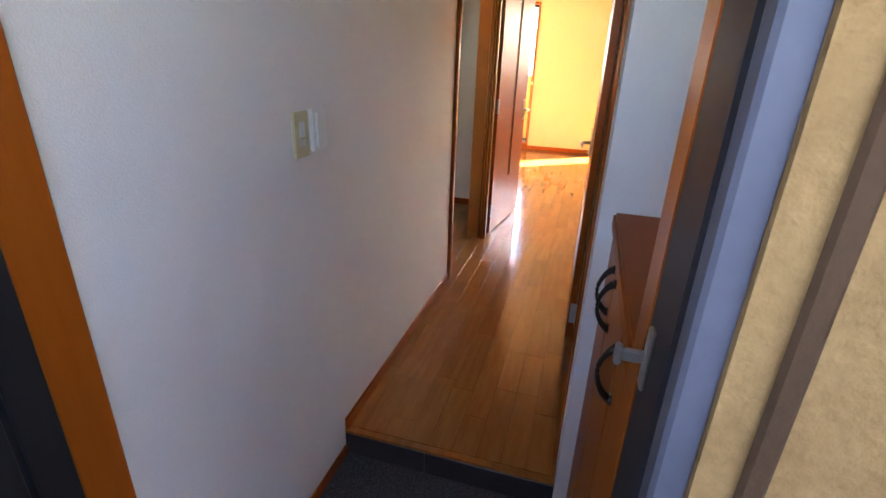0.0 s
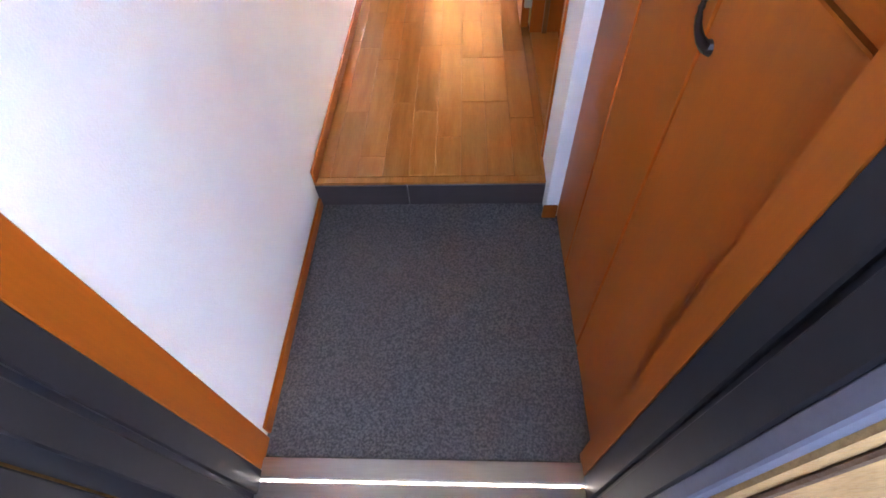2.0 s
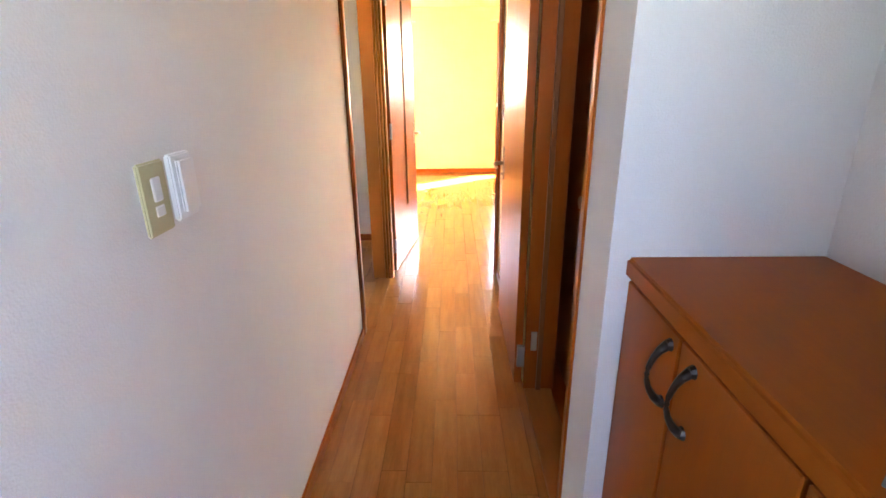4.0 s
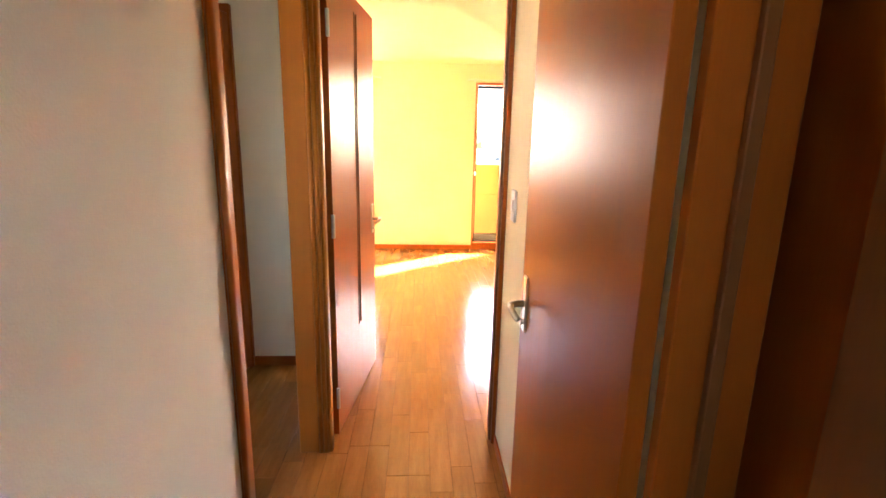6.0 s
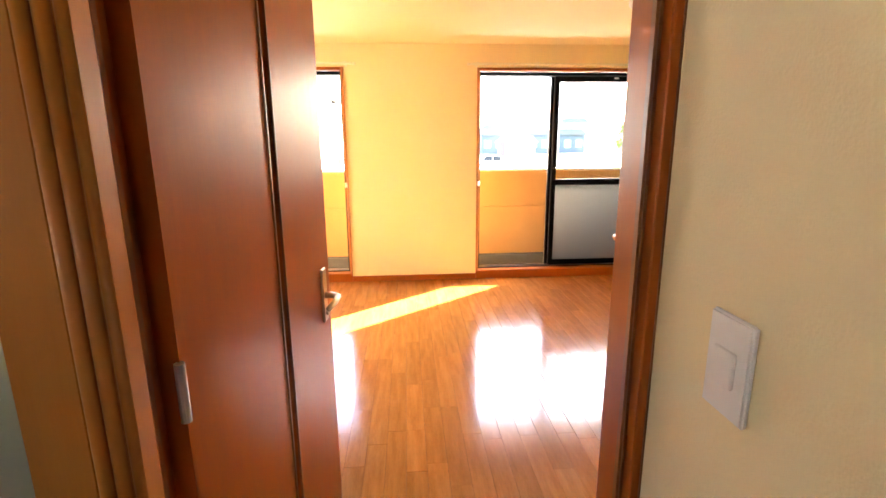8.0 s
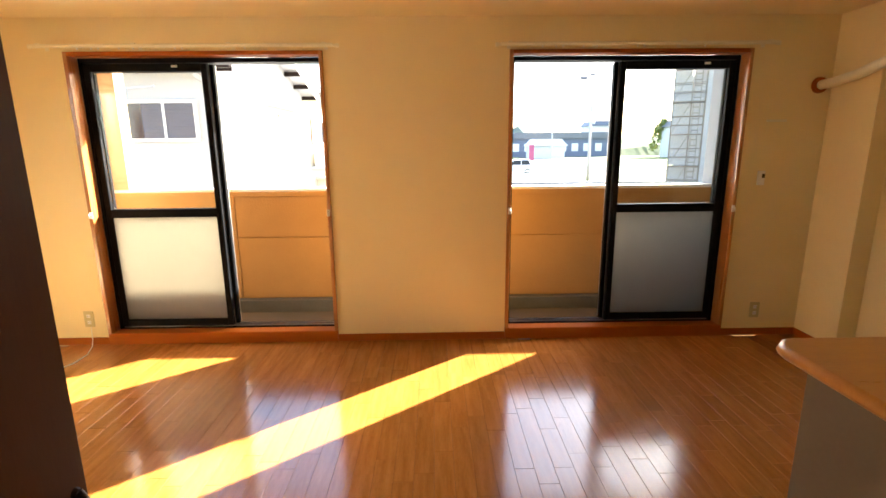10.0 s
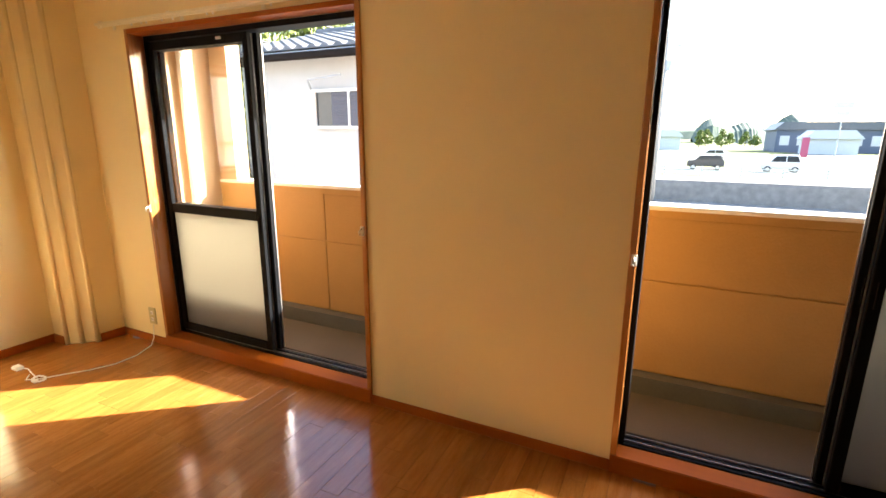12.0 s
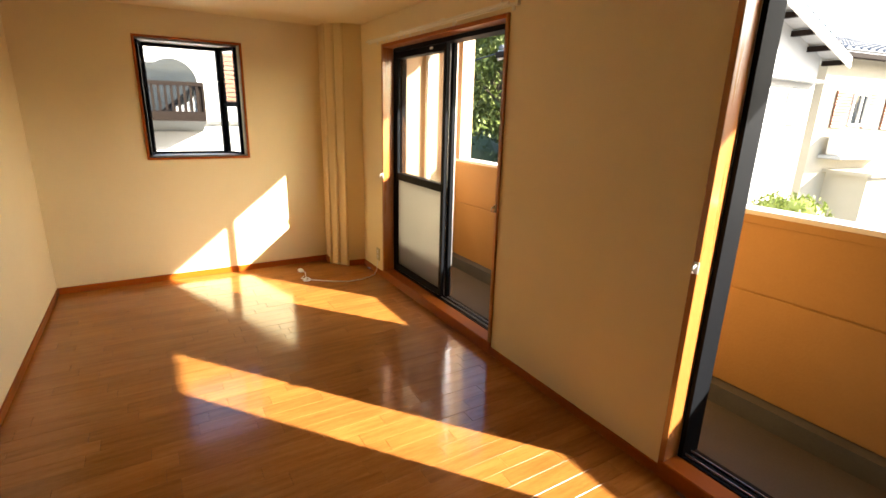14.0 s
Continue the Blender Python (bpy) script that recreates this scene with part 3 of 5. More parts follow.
part("head", box(HL - 0.11, HL + 0.002, -4.89, DOORY - 0.06, 2.0, 2.03, 0.003), VENEER_Y, fr3)

# Window out of view, added so that daylight brightens the side room
w4 = thing("unseen_window", "unseen side room window with a black frame, added for daylight", "window", kind="structure")
part("window_frame", boxes((-2.39, -2.34, -4.97, -4.95, 1.1, 1.95), (-2.39, -2.34, -4.62, -4.6, 1.1, 1.95), (-2.39, -2.34, -4.95, -4.62, 1.1, 1.12), (-2.39, -2.34, -4.95, -4.62, 1.93, 1.95)), BLACKFRAME, w4)
unshadowed(part("pane", box(-2.368, -2.364, -4.96, -4.61, 1.11, 1.94), CLEAR, w4))

# closet of the side room
cl = thing("closet", "open built-in closet with a shelf, a rail and a raised floor", "closet", kind="structure")
part("post", box(-1.1, -1.045, -3.3, -3.19, 0, 2.03, 0.003), VENEER, cl)
part("post", box(-2.17, -2.13, -3.29, -3.19, 0, 2.03, 0.003), VENEER, cl)
part("raised_floor", box(-2.13, -1.1, -3.25, -2.62, 0, 0.085, 0.004), COUNTER, cl)
part("lining", boxes((-2.15, -1.05, -2.62, -2.603, 0.085, CZ), (-2.15, -2.135, -3.19, -2.62, 0.085, CZ), (-1.07, -1.055, -3.19, -2.62, 0.085, CZ)), INNERWHITE, cl)
part("shelf", box(-2.135, -1.07, -3.1, -2.62, 1.81, 1.835, 0.003), INNERWHITE, cl)
part("rail", rod((-2.135, -2.87, 1.765), (-1.07, -2.87, 1.765), 0.014), SILVER, cl)
part("inner_box", box(-2.13, -1.915, -3.17, -2.625, 0.085, 0.74, 0.004), DARKWOOD, cl, "dark brown boxed-in corner")
cd = thing("door_4", "wood-framed mirror closet door standing ajar", "door", (-1.062, -3.31, 0), kind="structure")
n = 0.34
part("stile", box(-0.014, 0.014, -n, -n + 0.055, 0.02, 1.98, 0.002), VENEER, cd)
part("stile", box(-0.014, 0.014, -0.05, 0, 0.02, 1.98, 0.002), VENEER, cd)
part("rail", box(-0.014, 0.014, -n + 0.055, -0.05, 0.02, 0.045, 0.002), VENEER_Y, cd)
part("rail", box(-0.014, 0.014, -n + 0.055, -0.05, 1.94, 1.98, 0.002), VENEER_Y, cd)
part("mirror_panel", box(-0.004, 0.006, -n + 0.055, -0.05, 0.045, 1.94), MIRROR, cd, "mirror glass")
part("latch", rod((0.012, -n + 0.028, 0.93), (0.026, -n + 0.028, 0.93), 0.008), SILVER, cd)
part("pull", tube([(0.012, -n + 0.028, 0.9), (0.03, -n + 0.028, 0.885), (0.03, -n + 0.028, 0.83), (0.012, -n + 0.028, 0.815)], 0.005), BRONZE, cd, smooth=True)
cd.rotation_euler = (0, 0, radians(-14))


def bow_handle(parent, x, y, z0, z1, side):
    """A bowed bronze pull with flared feet; side: the way it stands out in x."""
    zm = (z0 + z1) / 2
    n = 10
    pts, rs = [], []
    for k in range(n + 1):
        u = k / n
        out = math.sin(u * math.pi) ** 0.7 * 0.026 + 0.004
        pts.append((x + side * out, y, z0 + (z1 - z0) * u))
        rs.append(0.0045 + 0.004 * abs(2 * u - 1) ** 3)
    h = part("handle", tube(pts, rs, 8), BRONZE, parent, "dark bronze bow handle", True)
    for z in (z0, z1):
        part("foot", rod((x, y, z), (x + side * 0.007, y, z), 0.011, 0.008, 10), BRONZE, h)
    return h


# closet beside the passage
pc = thing("passage_closet", "tall orange-brown closet doors, colour darkened for shade, with a bow handle", "closet", (-0.5, -2.66, 0))
part("side_panel", box(-0.125, -0.032, -0.01, 0.029, 0.0, 2.26, 0.002), SHADEBOARD, pc)
bow = part("door", box(-0.03, 0.0, -0.33, -0.003, 0.01, 2.0, 0.002), SHADEBOARD, pc)
part("door", box(-0.03, 0.0, -0.54, -0.333, 0.01, 2.0, 0.002), SHADEBOARD, pc)
bow_handle(bow, 0.0, -0.03, 0.74, 0.87, 1)

# ---------------------------------------------------------------- shoe cabinet
sc = thing("shoe_cabinet", "orange-brown veneer shoe cabinet with three doors and bow handles", "cabinet", (0.325, -6.79, GZ))
part("body", boxes((0.028, 0.36, -0.38, 0.385, 0.0, 1.068)), VENEER, sc)
part("top", box(-0.008, 0.363, -0.386, 0.389, 1.068, 1.108, 0.006, 2), VENEER_Y, sc)
for y0, y1, hy in ((0.166, 0.385, 0.19), (-0.099, 0.159, 0.115), (-0.378, -0.106, -0.125)):
    dd = part("door", box(0.0, 0.019, y0, y1, 0.012, 1.06, 0.002), VENEER, sc)
    bow_handle(dd, 0.0, hy, 0.93, 1.035, -1)
side_board = solid("trim", boxes((0.297, 0.69, -7.23, -7.178, GZ, CZ)), VENEER, "tall orange-brown board beside the shoe cabinet", "trim")
bm = box(-0.027, 0.027, -0.027, 0.027, 0, 0.003, 0.001)
bm.transform(pose(0.375, -6.95, 1.0, 0, 0, 40))
pl = solid("metal_plate", bm, KERBGREY, "small dull grey plate lying on the shoe cabinet", "plate", kind="")

# switches
sw = thing("light_switch", "ivory double light switch plate on the hall wall", "switch", (HL, -6.495, 1.14))
part("plate", box(0, 0.008, -0.036, 0.036, -0.06, 0.06, 0.003, 2), OLDIVORY, sw)
part("rocker", box(0.008, 0.012, -0.012, 0.012, -0.005, 0.035, 0.002), WHITEP, sw)
part("rocker", box(0.008, 0.011, -0.012, 0.012, -0.03, -0.012, 0.002), WHITEP, sw)
sw2 = thing("intercom_switch", "white raised switch cover on the hall wall", "switch", (HL, -6.413, 1.145))
part("plate", box(0, 0.012, -0.034, 0.034, -0.058, 0.058, 0.003, 2), WHITEP, sw2)
part("cover", box(0.012, 0.02, -0.024, 0.03, -0.048, 0.05, 0.004, 2), WHITEP, sw2)
sw3 = thing("light_switch", "white rocker switch plate beside the living room door", "switch", (HR, -4.25, 1.13))
part("plate", box(-0.009, 0, -0.036, 0.036, -0.06, 0.06, 0.003, 2), WHITEP, sw3)
part("rocker", box(-0.014, -0.009, -0.018, 0.018, -0.022, 0.022, 0.002), WHITEP, sw3)

# ---------------------------------------------------------------- entrance door frame and outside
ef = thing("entrance_frame", "grey steel entrance door frame with wooden inner boards", "door frame", kind="structure")
part("inner_board", box(HL - 0.015, HL + 0.01, -7.23, -7.15, GZ, 2.03, 0.003), VENEER, ef)
for s, x in ((1, HL), (-1, 0.29 + 0.02)):
    part("post", box(x - s * 0.1, x + s * 0.012, -7.285, -7.23, GZ, 2.03, 0.003), STEEL, ef)
    part("gasket", box(x - s * 0.1, x + s * 0.004, -7.3, -7.285, GZ, 2.03), GASKET, ef)
    part("outer_post", box(x - s * 0.1, x + s * 0.02, -7.35, -7.3, GZ, 2.05, 0.003), STEEL, ef)
part("head", box(HL + 0.02, 0.29, -7.35, -7.2, 2.0, 2.05, 0.003), STEEL, ef)
part("sill_plate", box(HL, 0.31, -7.25, -7.2, GZ - 0.02, GZ + 0.012, 0.004, 2), SILVER, ef, "bright steel threshold")
part("sill_plate", box(HL, 0.31, -7.35, -7.255, GZ - 0.03, GZ + 0.004, 0.004, 2), SILVER, ef, "bright steel threshold")
dg = thing("door_guard", "bright steel door guard arm on the frame post", "door guard", (0.298, -7.262, 1.129))
part("plate", box(-0.005, 0.0, -0.008, 0.008, -0.028, 0.028, 0.002), SILVER, dg)
part("arm", box(-0.022, -0.005, -0.003, 0.003, -0.005, 0.007, 0.002), SILVER, dg)
part("knob", box(-0.028, -0.022, -0.005, 0.005, -0.009, 0.01, 0.002), SILVER, dg)
part("strike_plate", boxes((0.292, 0.2975, -7.345, -7.318, 0.8, 0.92)), GASKET, ef, "black latch strike")
part("strike_screw", boxes((0.291, 0.293, -7.334, -7.329, 0.79, 0.795), (0.291, 0.293, -7.334, -7.329, 0.925, 0.93)), SILVER, ef)
part("sealant", box(0.292, 0.314, OUTY - 0.014, -7.35, GZ, 2.05, 0.003), LILAC, ef, "pale weathered sealant strip")
# Thin brown strip added where a shadow line falls on the stucco
bt = solid("shadow_strip", box(0.333, 0.348, OUTY - 0.026, OUTY - 0.02, -0.12, 2.6, 0.003), SHADOWBROWN, "narrow brown strip standing in for a shadow on the stucco wall", "batten")
d3 = thing("door_3", "dark entrance door standing wide open outwards", "door", kind="structure")
part("leaf", box(HL - 0.06, HL - 0.02, -8.2, -7.37, GZ, 2.0, 0.003), STEEL, d3)
lever_handle(d3, HL - 0.02, -8.12, 0.9, 1, 1)
# Runs on out of view at both ends to keep sun off the corridor
solid("wall_outer", boxes((0.312, 6.0, OUTY - 0.02, -7.232, -0.3, 2.6), (-5.0, HL - 0.1, OUTY, -7.1, -0.3, 2.6), (HL - 0.1, 0.312, OUTY, -7.2, 2.05, 2.6), (0.8, 1.3, -7.2, -6.32, 0, 2.4), (-2.4, HL - 0.1, -7.1, -5.1, -0.1, 2.4)), STUCCO, "tan sprayed stucco outer wall", "wall")
solid("corridor_floor", boxes((-5.0, 6.0, -8.9, OUTY, -0.3, -0.12)), CONCRETE, "grey concrete outer corridor floor", "floor")
# Unseen slab and slit walls, added to limit skylight and sun at the entrance
solid("unseen_corridor_lid", boxes((-5.12, 6.12, -9.02, OUTY + 0.26, 2.6, 2.75)), CONCRETE, "unseen grey slab added over the corridor to limit skylight", "ceiling")
solid("unseen_corridor_screen", boxes((-5.0, 6.0, -9.02, -8.9, -0.3, 1.66), (-5.0, 6.0, -9.02, -8.9, 2.04, 2.6), (6.0, 6.12, -9.02, -7.1, -0.3, 2.6), (-5.12, -5.0, -9.02, -7.1, -0.3, 2.6)), SCREENPALE, "unseen pale screen walls added to limit light at the entrance", "wall")

# ---------------------------------------------------------------- kitchen corner of the living room
kc = thing("kitchen_counter", "kitchen counter with a rounded wood-look top and a grey front", "counter", (1.125, -2.06, 0))
top = [(0.07, 0.0), (2.0, 0.0), (2.0, -1.7), (0.0, -1.7), (0.0, -0.07), (0.008, -0.035), (0.035, -0.008)]
part("worktop", prism(top, 0.815, 0.855), COUNTER, kc)
part("edge_band", tube([(2.0, 0.0, 0.835), (0.07, 0.0, 0.835), (0.035, -0.008, 0.835), (0.008, -0.035, 0.835), (0.0, -0.07, 0.835), (0.0, -1.7, 0.835)], 0.02, 8), COUNTER, kc, smooth=True)
part("front_panel", boxes((0.07, 0.1, -1.65, -0.06, 0.0, 0.815), (0.1, 1.95, -0.09, -0.06, 0.0, 0.815)), PANELGREY, kc, "grey-beige front panel")
part("sink_rim", boxes((0.55, 1.3, -0.75, -0.3, 0.855, 0.86)), BLACKFRAME, kc, "black cooking plate")
clt = thing("ceiling_light", "round white ceiling light with a shallow cover", "ceiling light", (1.62, -1.55, CZ))
bm = bmesh.new()
bmesh.ops.create_uvsphere(bm, u_segments=40, v_segments=16, radius=0.24)
bm.transform(Matrix.Diagonal((1, 1, 0.3, 1)))
bmesh.ops.bisect_plane(bm, geom=bm.verts[:] + bm.edges[:] + bm.faces[:], plane_co=(0, 0, 0), plane_no=(0, 0, 1), clear_outer=True)
bm.transform(Matrix.Translation((0, 0, -0.02)))
part("cover", bm, LAMPSHADE, clt, smooth=True)
part("base_ring", rod((0, 0, -0.03), (0, 0, 0), 0.245, seg=40), WHITEP, clt)
pp = thing("air_conditioner_pipe", "cream insulated pipe from a wall sleeve along the wall", "pipe", (2.745, 0, 1.81))
part("pipe", tube([(0, 0, 0), (0.0, -0.12, 0.005), (0.0, -0.3, 0.03), (-0.01, -0.55, 0.09), (0.0, -0.8, 0.12)], 0.032, 12), IVORY, pp, smooth=True)
part("sleeve", rod((0, 0, 0), (0, -0.02, 0), 0.055, 0.05, 20), VENEER_X, pp, "brown wall sleeve")
ic = thing("gas_alarm", "small white wall plate with two dark buttons", "wall plate", (2.42, 0, 1.185))
part("plate", box(-0.025, 0.025, -0.016, 0, -0.05, 0.05, 0.003), WHITEP, ic)
part("button", box(0.0, 0.02, -0.02, -0.016, 0.0, 0.03, 0.001), BRONZE, ic)
tb = solid("picture_rail", box(2.41, 2.55, -0.012, 0, 1.57, 1.585, 0.002), IVORY, "thin cream bar fixed to the wall", "bar", kind="")


def outlet(x, z):
    o = thing("wall_outlet", "ivory double wall outlet plate", "outlet", (x, 0, z), group="wall outlets")
    part("plate", box(-0.036, 0.036, -0.008, 0, -0.06, 0.06, 0.003, 2), OLDIVORY, o)
    for dz in (-0.024, 0.024):
        f = part("socket", box(-0.013, 0.013, -0.01, -0.008, dz - 0.013, dz + 0.013, 0.001), WHITEP, o)
        for dx in (-0.006, 0.006):
            part("slot", box(dx - 0.001, dx + 0.001, -0.0112, -0.0098, dz - 0.005, dz + 0.005), GASKET, f)


outlet(-2.449, 0.2)
outlet(2.504, 0.2)
cb = thing("aerial_cable", "white aerial cable coiled on the floor with plugs at its end", "cable", (0, 0, 0))
pts = [(-2.44, -0.012, 0.14), (-2.43, -0.03, 0.05), (-2.42, -0.06, 0.006), (-2.36, -0.2, 0.005), (-2.36, -0.34, 0.005), (-2.42, -0.46, 0.005), (-2.5, -0.56, 0.005), (-2.57, -0.66, 0.005), (-2.63, -0.7, 0.005), (-2.68, -0.66, 0.006)]
part("wire", tube(pts, 0.003, 6), WHITEP, cb, smooth=True)
ring = [(-2.56 + 0.045 * math.cos(k / 10 * math.tau), -0.665 + 0.03 * math.sin(k / 10 * math.tau), 0.009 + 0.003 * (k % 3)) for k in range(22)]
part("coil", tube(ring, 0.004, 6), WHITEP, cb, smooth=True)
part("wire", tube([(-2.59, -0.66, 0.006), (-2.7, -0.64, 0.005), (-2.78, -0.62, 0.005), (-2.83, -0.64, 0.008)], 0.003, 6), WHITEP, cb, smooth=True)
part("plug", box(-2.87, -2.81, -0.67, -0.625, 0.0, 0.024, 0.006, 2), WHITEP, cb)
part("plug", box(-2.58, -2.54, -0.7, -0.675, 0.0, 0.018, 0.005, 2), WHITEP, cb)

# ---------------------------------------------------------------- balcony
solid("balcony_floor", boxes((-2.9, 2.95, 0.19, 1.03, -0.25, -0.1)), BALCFLOOR, "grey waterproof balcony floor", "floor")
solid("balcony_upstand", boxes((-2.86, 2.68, 0.94, 1.028, -0.1, 0.015)), KERBGREY, "grey painted upstand at the parapet foot", "upstand")
par = thing("balcony_parapet", "tan siding balcony parapet with a white coping", "parapet", kind="structure")
part("core", boxes((-2.9, 2.68, 1.03, 1.14, -0.4, 1.0)), SIDING, par)
xs = [-2.9, -1.725, 2.68]
for xa, xb in zip(xs, xs[1:]):
    for za, zb in ((0.02, 0.601), (0.609, 0.985)):
        part("panel", box(xa + 0.004, xb - 0.004, 1.018, 1.0295, za, zb, 0.003), SIDING, par)
part("coping", box(-2.9, 2.68, 1.012, 1.18, 1.0, 1.055, 0.006, 2), CAPWHITE, par, "white metal coping")
part("coping_lip", box(-2.9, 2.68, 1.006, 1.0125, 0.985, 1.03, 0.002), SIDING, par)
solid("balcony_soffit", boxes((-2.9, 2.95, 0.19, 1.12, 2.345, 2.6)), SIDINGW, "pale balcony soffit slab", "ceiling")
solid("balcony_side_east", boxes((2.68, 2.95, 0.2, 1.2, -0.1, 2.345)), WINGGREY, "pale grey balcony wing wall", "wall")
solid("balcony_side_west", boxes((-2.86, -2.66, 1.02, 1.16, 1.055, 2.345), (-2.9, -2.86, 0.19, 1.02, -0.1, 2.345)), SIDINGW, "pale balcony partition wall", "wall")
for y, r in ((0.42, 0.03), (0.72, 0.03)):
    dp = thing("downpipe", "cream plastic balcony downpipe with clips", "downpipe", (-2.815, y, -0.1), group="balcony downpipes")
    part("pipe", rod((0, 0, 0), (0, 0, 2.445), r, seg=14), CAPWHITE, dp, smooth=True)
    for z in (0.4, 1.4, 2.2):
        part("clip", rod((0, 0, z - 0.012), (0, 0, z + 0.012), r + 0.006, seg=14), CAPWHITE, dp)
solid("outer_cladding", boxes((-2.86, -2.322, 0.19, 0.2, -0.1, 2.345), (-0.625, 0.62, 0.19, 0.2, -0.1, 2.345), (2.262, 2.9, 0.19, 0.2, -0.1, 2.345), (-2.322, -0.625, 0.19, 0.2, 2.05, 2.345), (0.62, 2.262, 0.19, 0.2, 2.05, 2.345)), SIDING, "tan siding on the balcony side of the flat", "wall")
solid("building_face", boxes((-2.6, -2.4, -7.2, -5.1, -3.3, 3.0), (XL - 0.15, XR + 0.3, 0.192, 0.2, -3.3, -0.26)), STUCCO, "tan stucco face of the flats", "wall")

# ---------------------------------------------------------------- ground and distance
bm = bmesh.new()
row = [(-3000, GROUND), (37.9, GROUND), (38.0, ROADZ), (120, ROADZ), (400, ROADZ - 0.5), (3500, ROADZ - 4)]
lo = [bm.verts.new((-3000, y, z)) for y, z in row]
hi = [bm.verts.new((3000, y, z)) for y, z in row]
for i in range(len(row) - 1):
    bm.faces.new((lo[i], hi[i], hi[i + 1], lo[i + 1]))
solid("ground", bm, GRASS, "dry grass and field ground", "ground")
solid("road", boxes((-200, 300, 48, 59, ROADZ - 0.1, ROADZ + 0.02), (22, 30, 59, 160, ROADZ - 0.1, ROADZ + 0.022)), ASPHALT, "grey asphalt road", "road")
solid("yard", boxes((-60, 60, -40, 37.5, GROUND - 0.1, GROUND + 0.02)), CONCRETE, "pale concrete and gravel yard", "ground")
solid("retaining_wall", boxes((-90, 120, 37.4, 38.1, GROUND, ROADZ + 0.25)), CONCRETE, "dark weathered concrete retaining wall", "wall")
gr = thing("guard_rail", "white road guard rail on posts", "guard rail", (0, 46.5, ROADZ))
part("beam", boxes((-60, 60, -0.03, 0.03, 0.62, 0.72), (-60, 60, -0.03, 0.03, 0.4, 0.5)), FARWHITE, gr)
for k in range(41):
    part("post", box(-60 + k * 3 - 0.05, -60 + k * 3 + 0.05, -0.05, 0.05, 0, 0.8), FARWHITE, gr)


sg = thing("road_sign", "white road sign boards on a grey post", "sign", (16.8, 66, ROADZ))
part("post", rod((0, 0, 0), (0, 0, 7.2), 0.06, seg=8), GUTTER, sg)
part("board", box(-0.9, 0.9, -0.08, -0.03, 6.4, 7.1, 0.01), FARWHITE, sg)
part("board", box(-0.6, 0.6, -0.08, -0.03, 5.5, 6.1, 0.01), FARWHITE, sg)
bn = thing("banner", "narrow red and blue shop banner on a pole", "banner", (12.8, 62, ROADZ))
part("pole", rod((0, 0, 0), (0, 0, 3.4), 0.03, seg=6), GUTTER, bn)
part("cloth", box(0.03, 0.7, -0.01, 0.01, 1.2, 3.3), RED, bn)


def hill(name, x0, x1, y, h, seed, mat, label):
    rnd = random.Random(seed)
    bm = bmesh.new()
    n = 90
    f = [rnd.uniform(0, 6) for _ in range(6)]
    rows = []
    for i in range(n + 1):
        u = i / n
        e = math.sin(u * math.pi) ** 0.5
        z = h * e * (0.55 + 0.25 * math.sin(u * 7 + f[0]) + 0.12 * math.sin(u * 19 + f[1]) + 0.03 * rnd.random())
        x = x0 + (x1 - x0) * u
        rows.append([bm.verts.new((x, y + j * h * 1.2, -6 + (z + 6) * w)) for j, w in enumerate((0, 0.75, 1.0, 0.8, 0.0))])
    for a, b in zip(rows, rows[1:]):
        for j in range(4):
            bm.faces.new((a[j], b[j], b[j + 1], a[j + 1]))
    bmesh.ops.recalc_face_normals(bm, faces=bm.faces)
    return solid(name, bm, mat, label, "hill")


hill("backdrop_hill", -420, 120, 520, 17, 3, HILL, "far wooded hill line")
hill("backdrop_hill", 60, 700, 460, 20, 5, HILL, "far wooded hill behind the town")
hill("backdrop_hill", 47, 150, 122, 10, 12, HILLNEAR, "green wooded slope behind the road")
hill("backdrop_hill", 8, 66, 260, 19, 8, HILL, "dark grove beyond the fields")


def far_block(x0, x1, y0, y1, h, mat, roof, label, windows=6):
    b = thing("far_building", label, "building", ((x0 + x1) / 2, (y0 + y1) / 2, ROADZ - 0.3))
    w, dd = (x1 - x0) / 2, (y1 - y0) / 2
    part("wall", box(-w, w, -dd, dd, 0, h), mat, b)
    part("roof", prism([(-w - 0.6, h), (w + 0.6, h), (w - 1.0, h + 1.6), (-w + 1.0, h + 1.6)], -dd - 0.6, dd + 0.6, "y"), roof, b)
    for k in range(windows):
        x = -w + (k + 0.5) * 2 * w / windows
        part("window", box(x - w / windows * 0.55, x + w / windows * 0.55, -dd - 0.06, -dd + 0.1, h * 0.35, h * 0.75), FARWHITE, b)


far_block(20, 48, 125, 140, 5.0, FARBLUE, ROOFTILE, "long slate-blue building beyond the field", 9)
far_block(23, 31, 112, 118, 3.2, FARWHITE, FARWHITE, "white shed in front of the long building", 2)
far_block(49, 58, 150, 160, 9.0, FARWHITE, FARBLUE, "pale three-storey building behind the field", 5)
far_block(56, 64, 110, 117, 7.4, FARWHITE, ROOFTILE, "pale house behind the road", 5)
far_block(70, 80, 112, 120, 6.0, FARWHITE, ROOFTILE, "small white house on the slope", 4)
far_block(-4, 1.5, 128, 134, 3.4, FARWHITE, FARWHITE, "small white hut in the field", 2)
far_block(-40, -20, 200, 212, 6.0, FARWHITE, ROOFTILE, "low far house out in the dry field", 4)


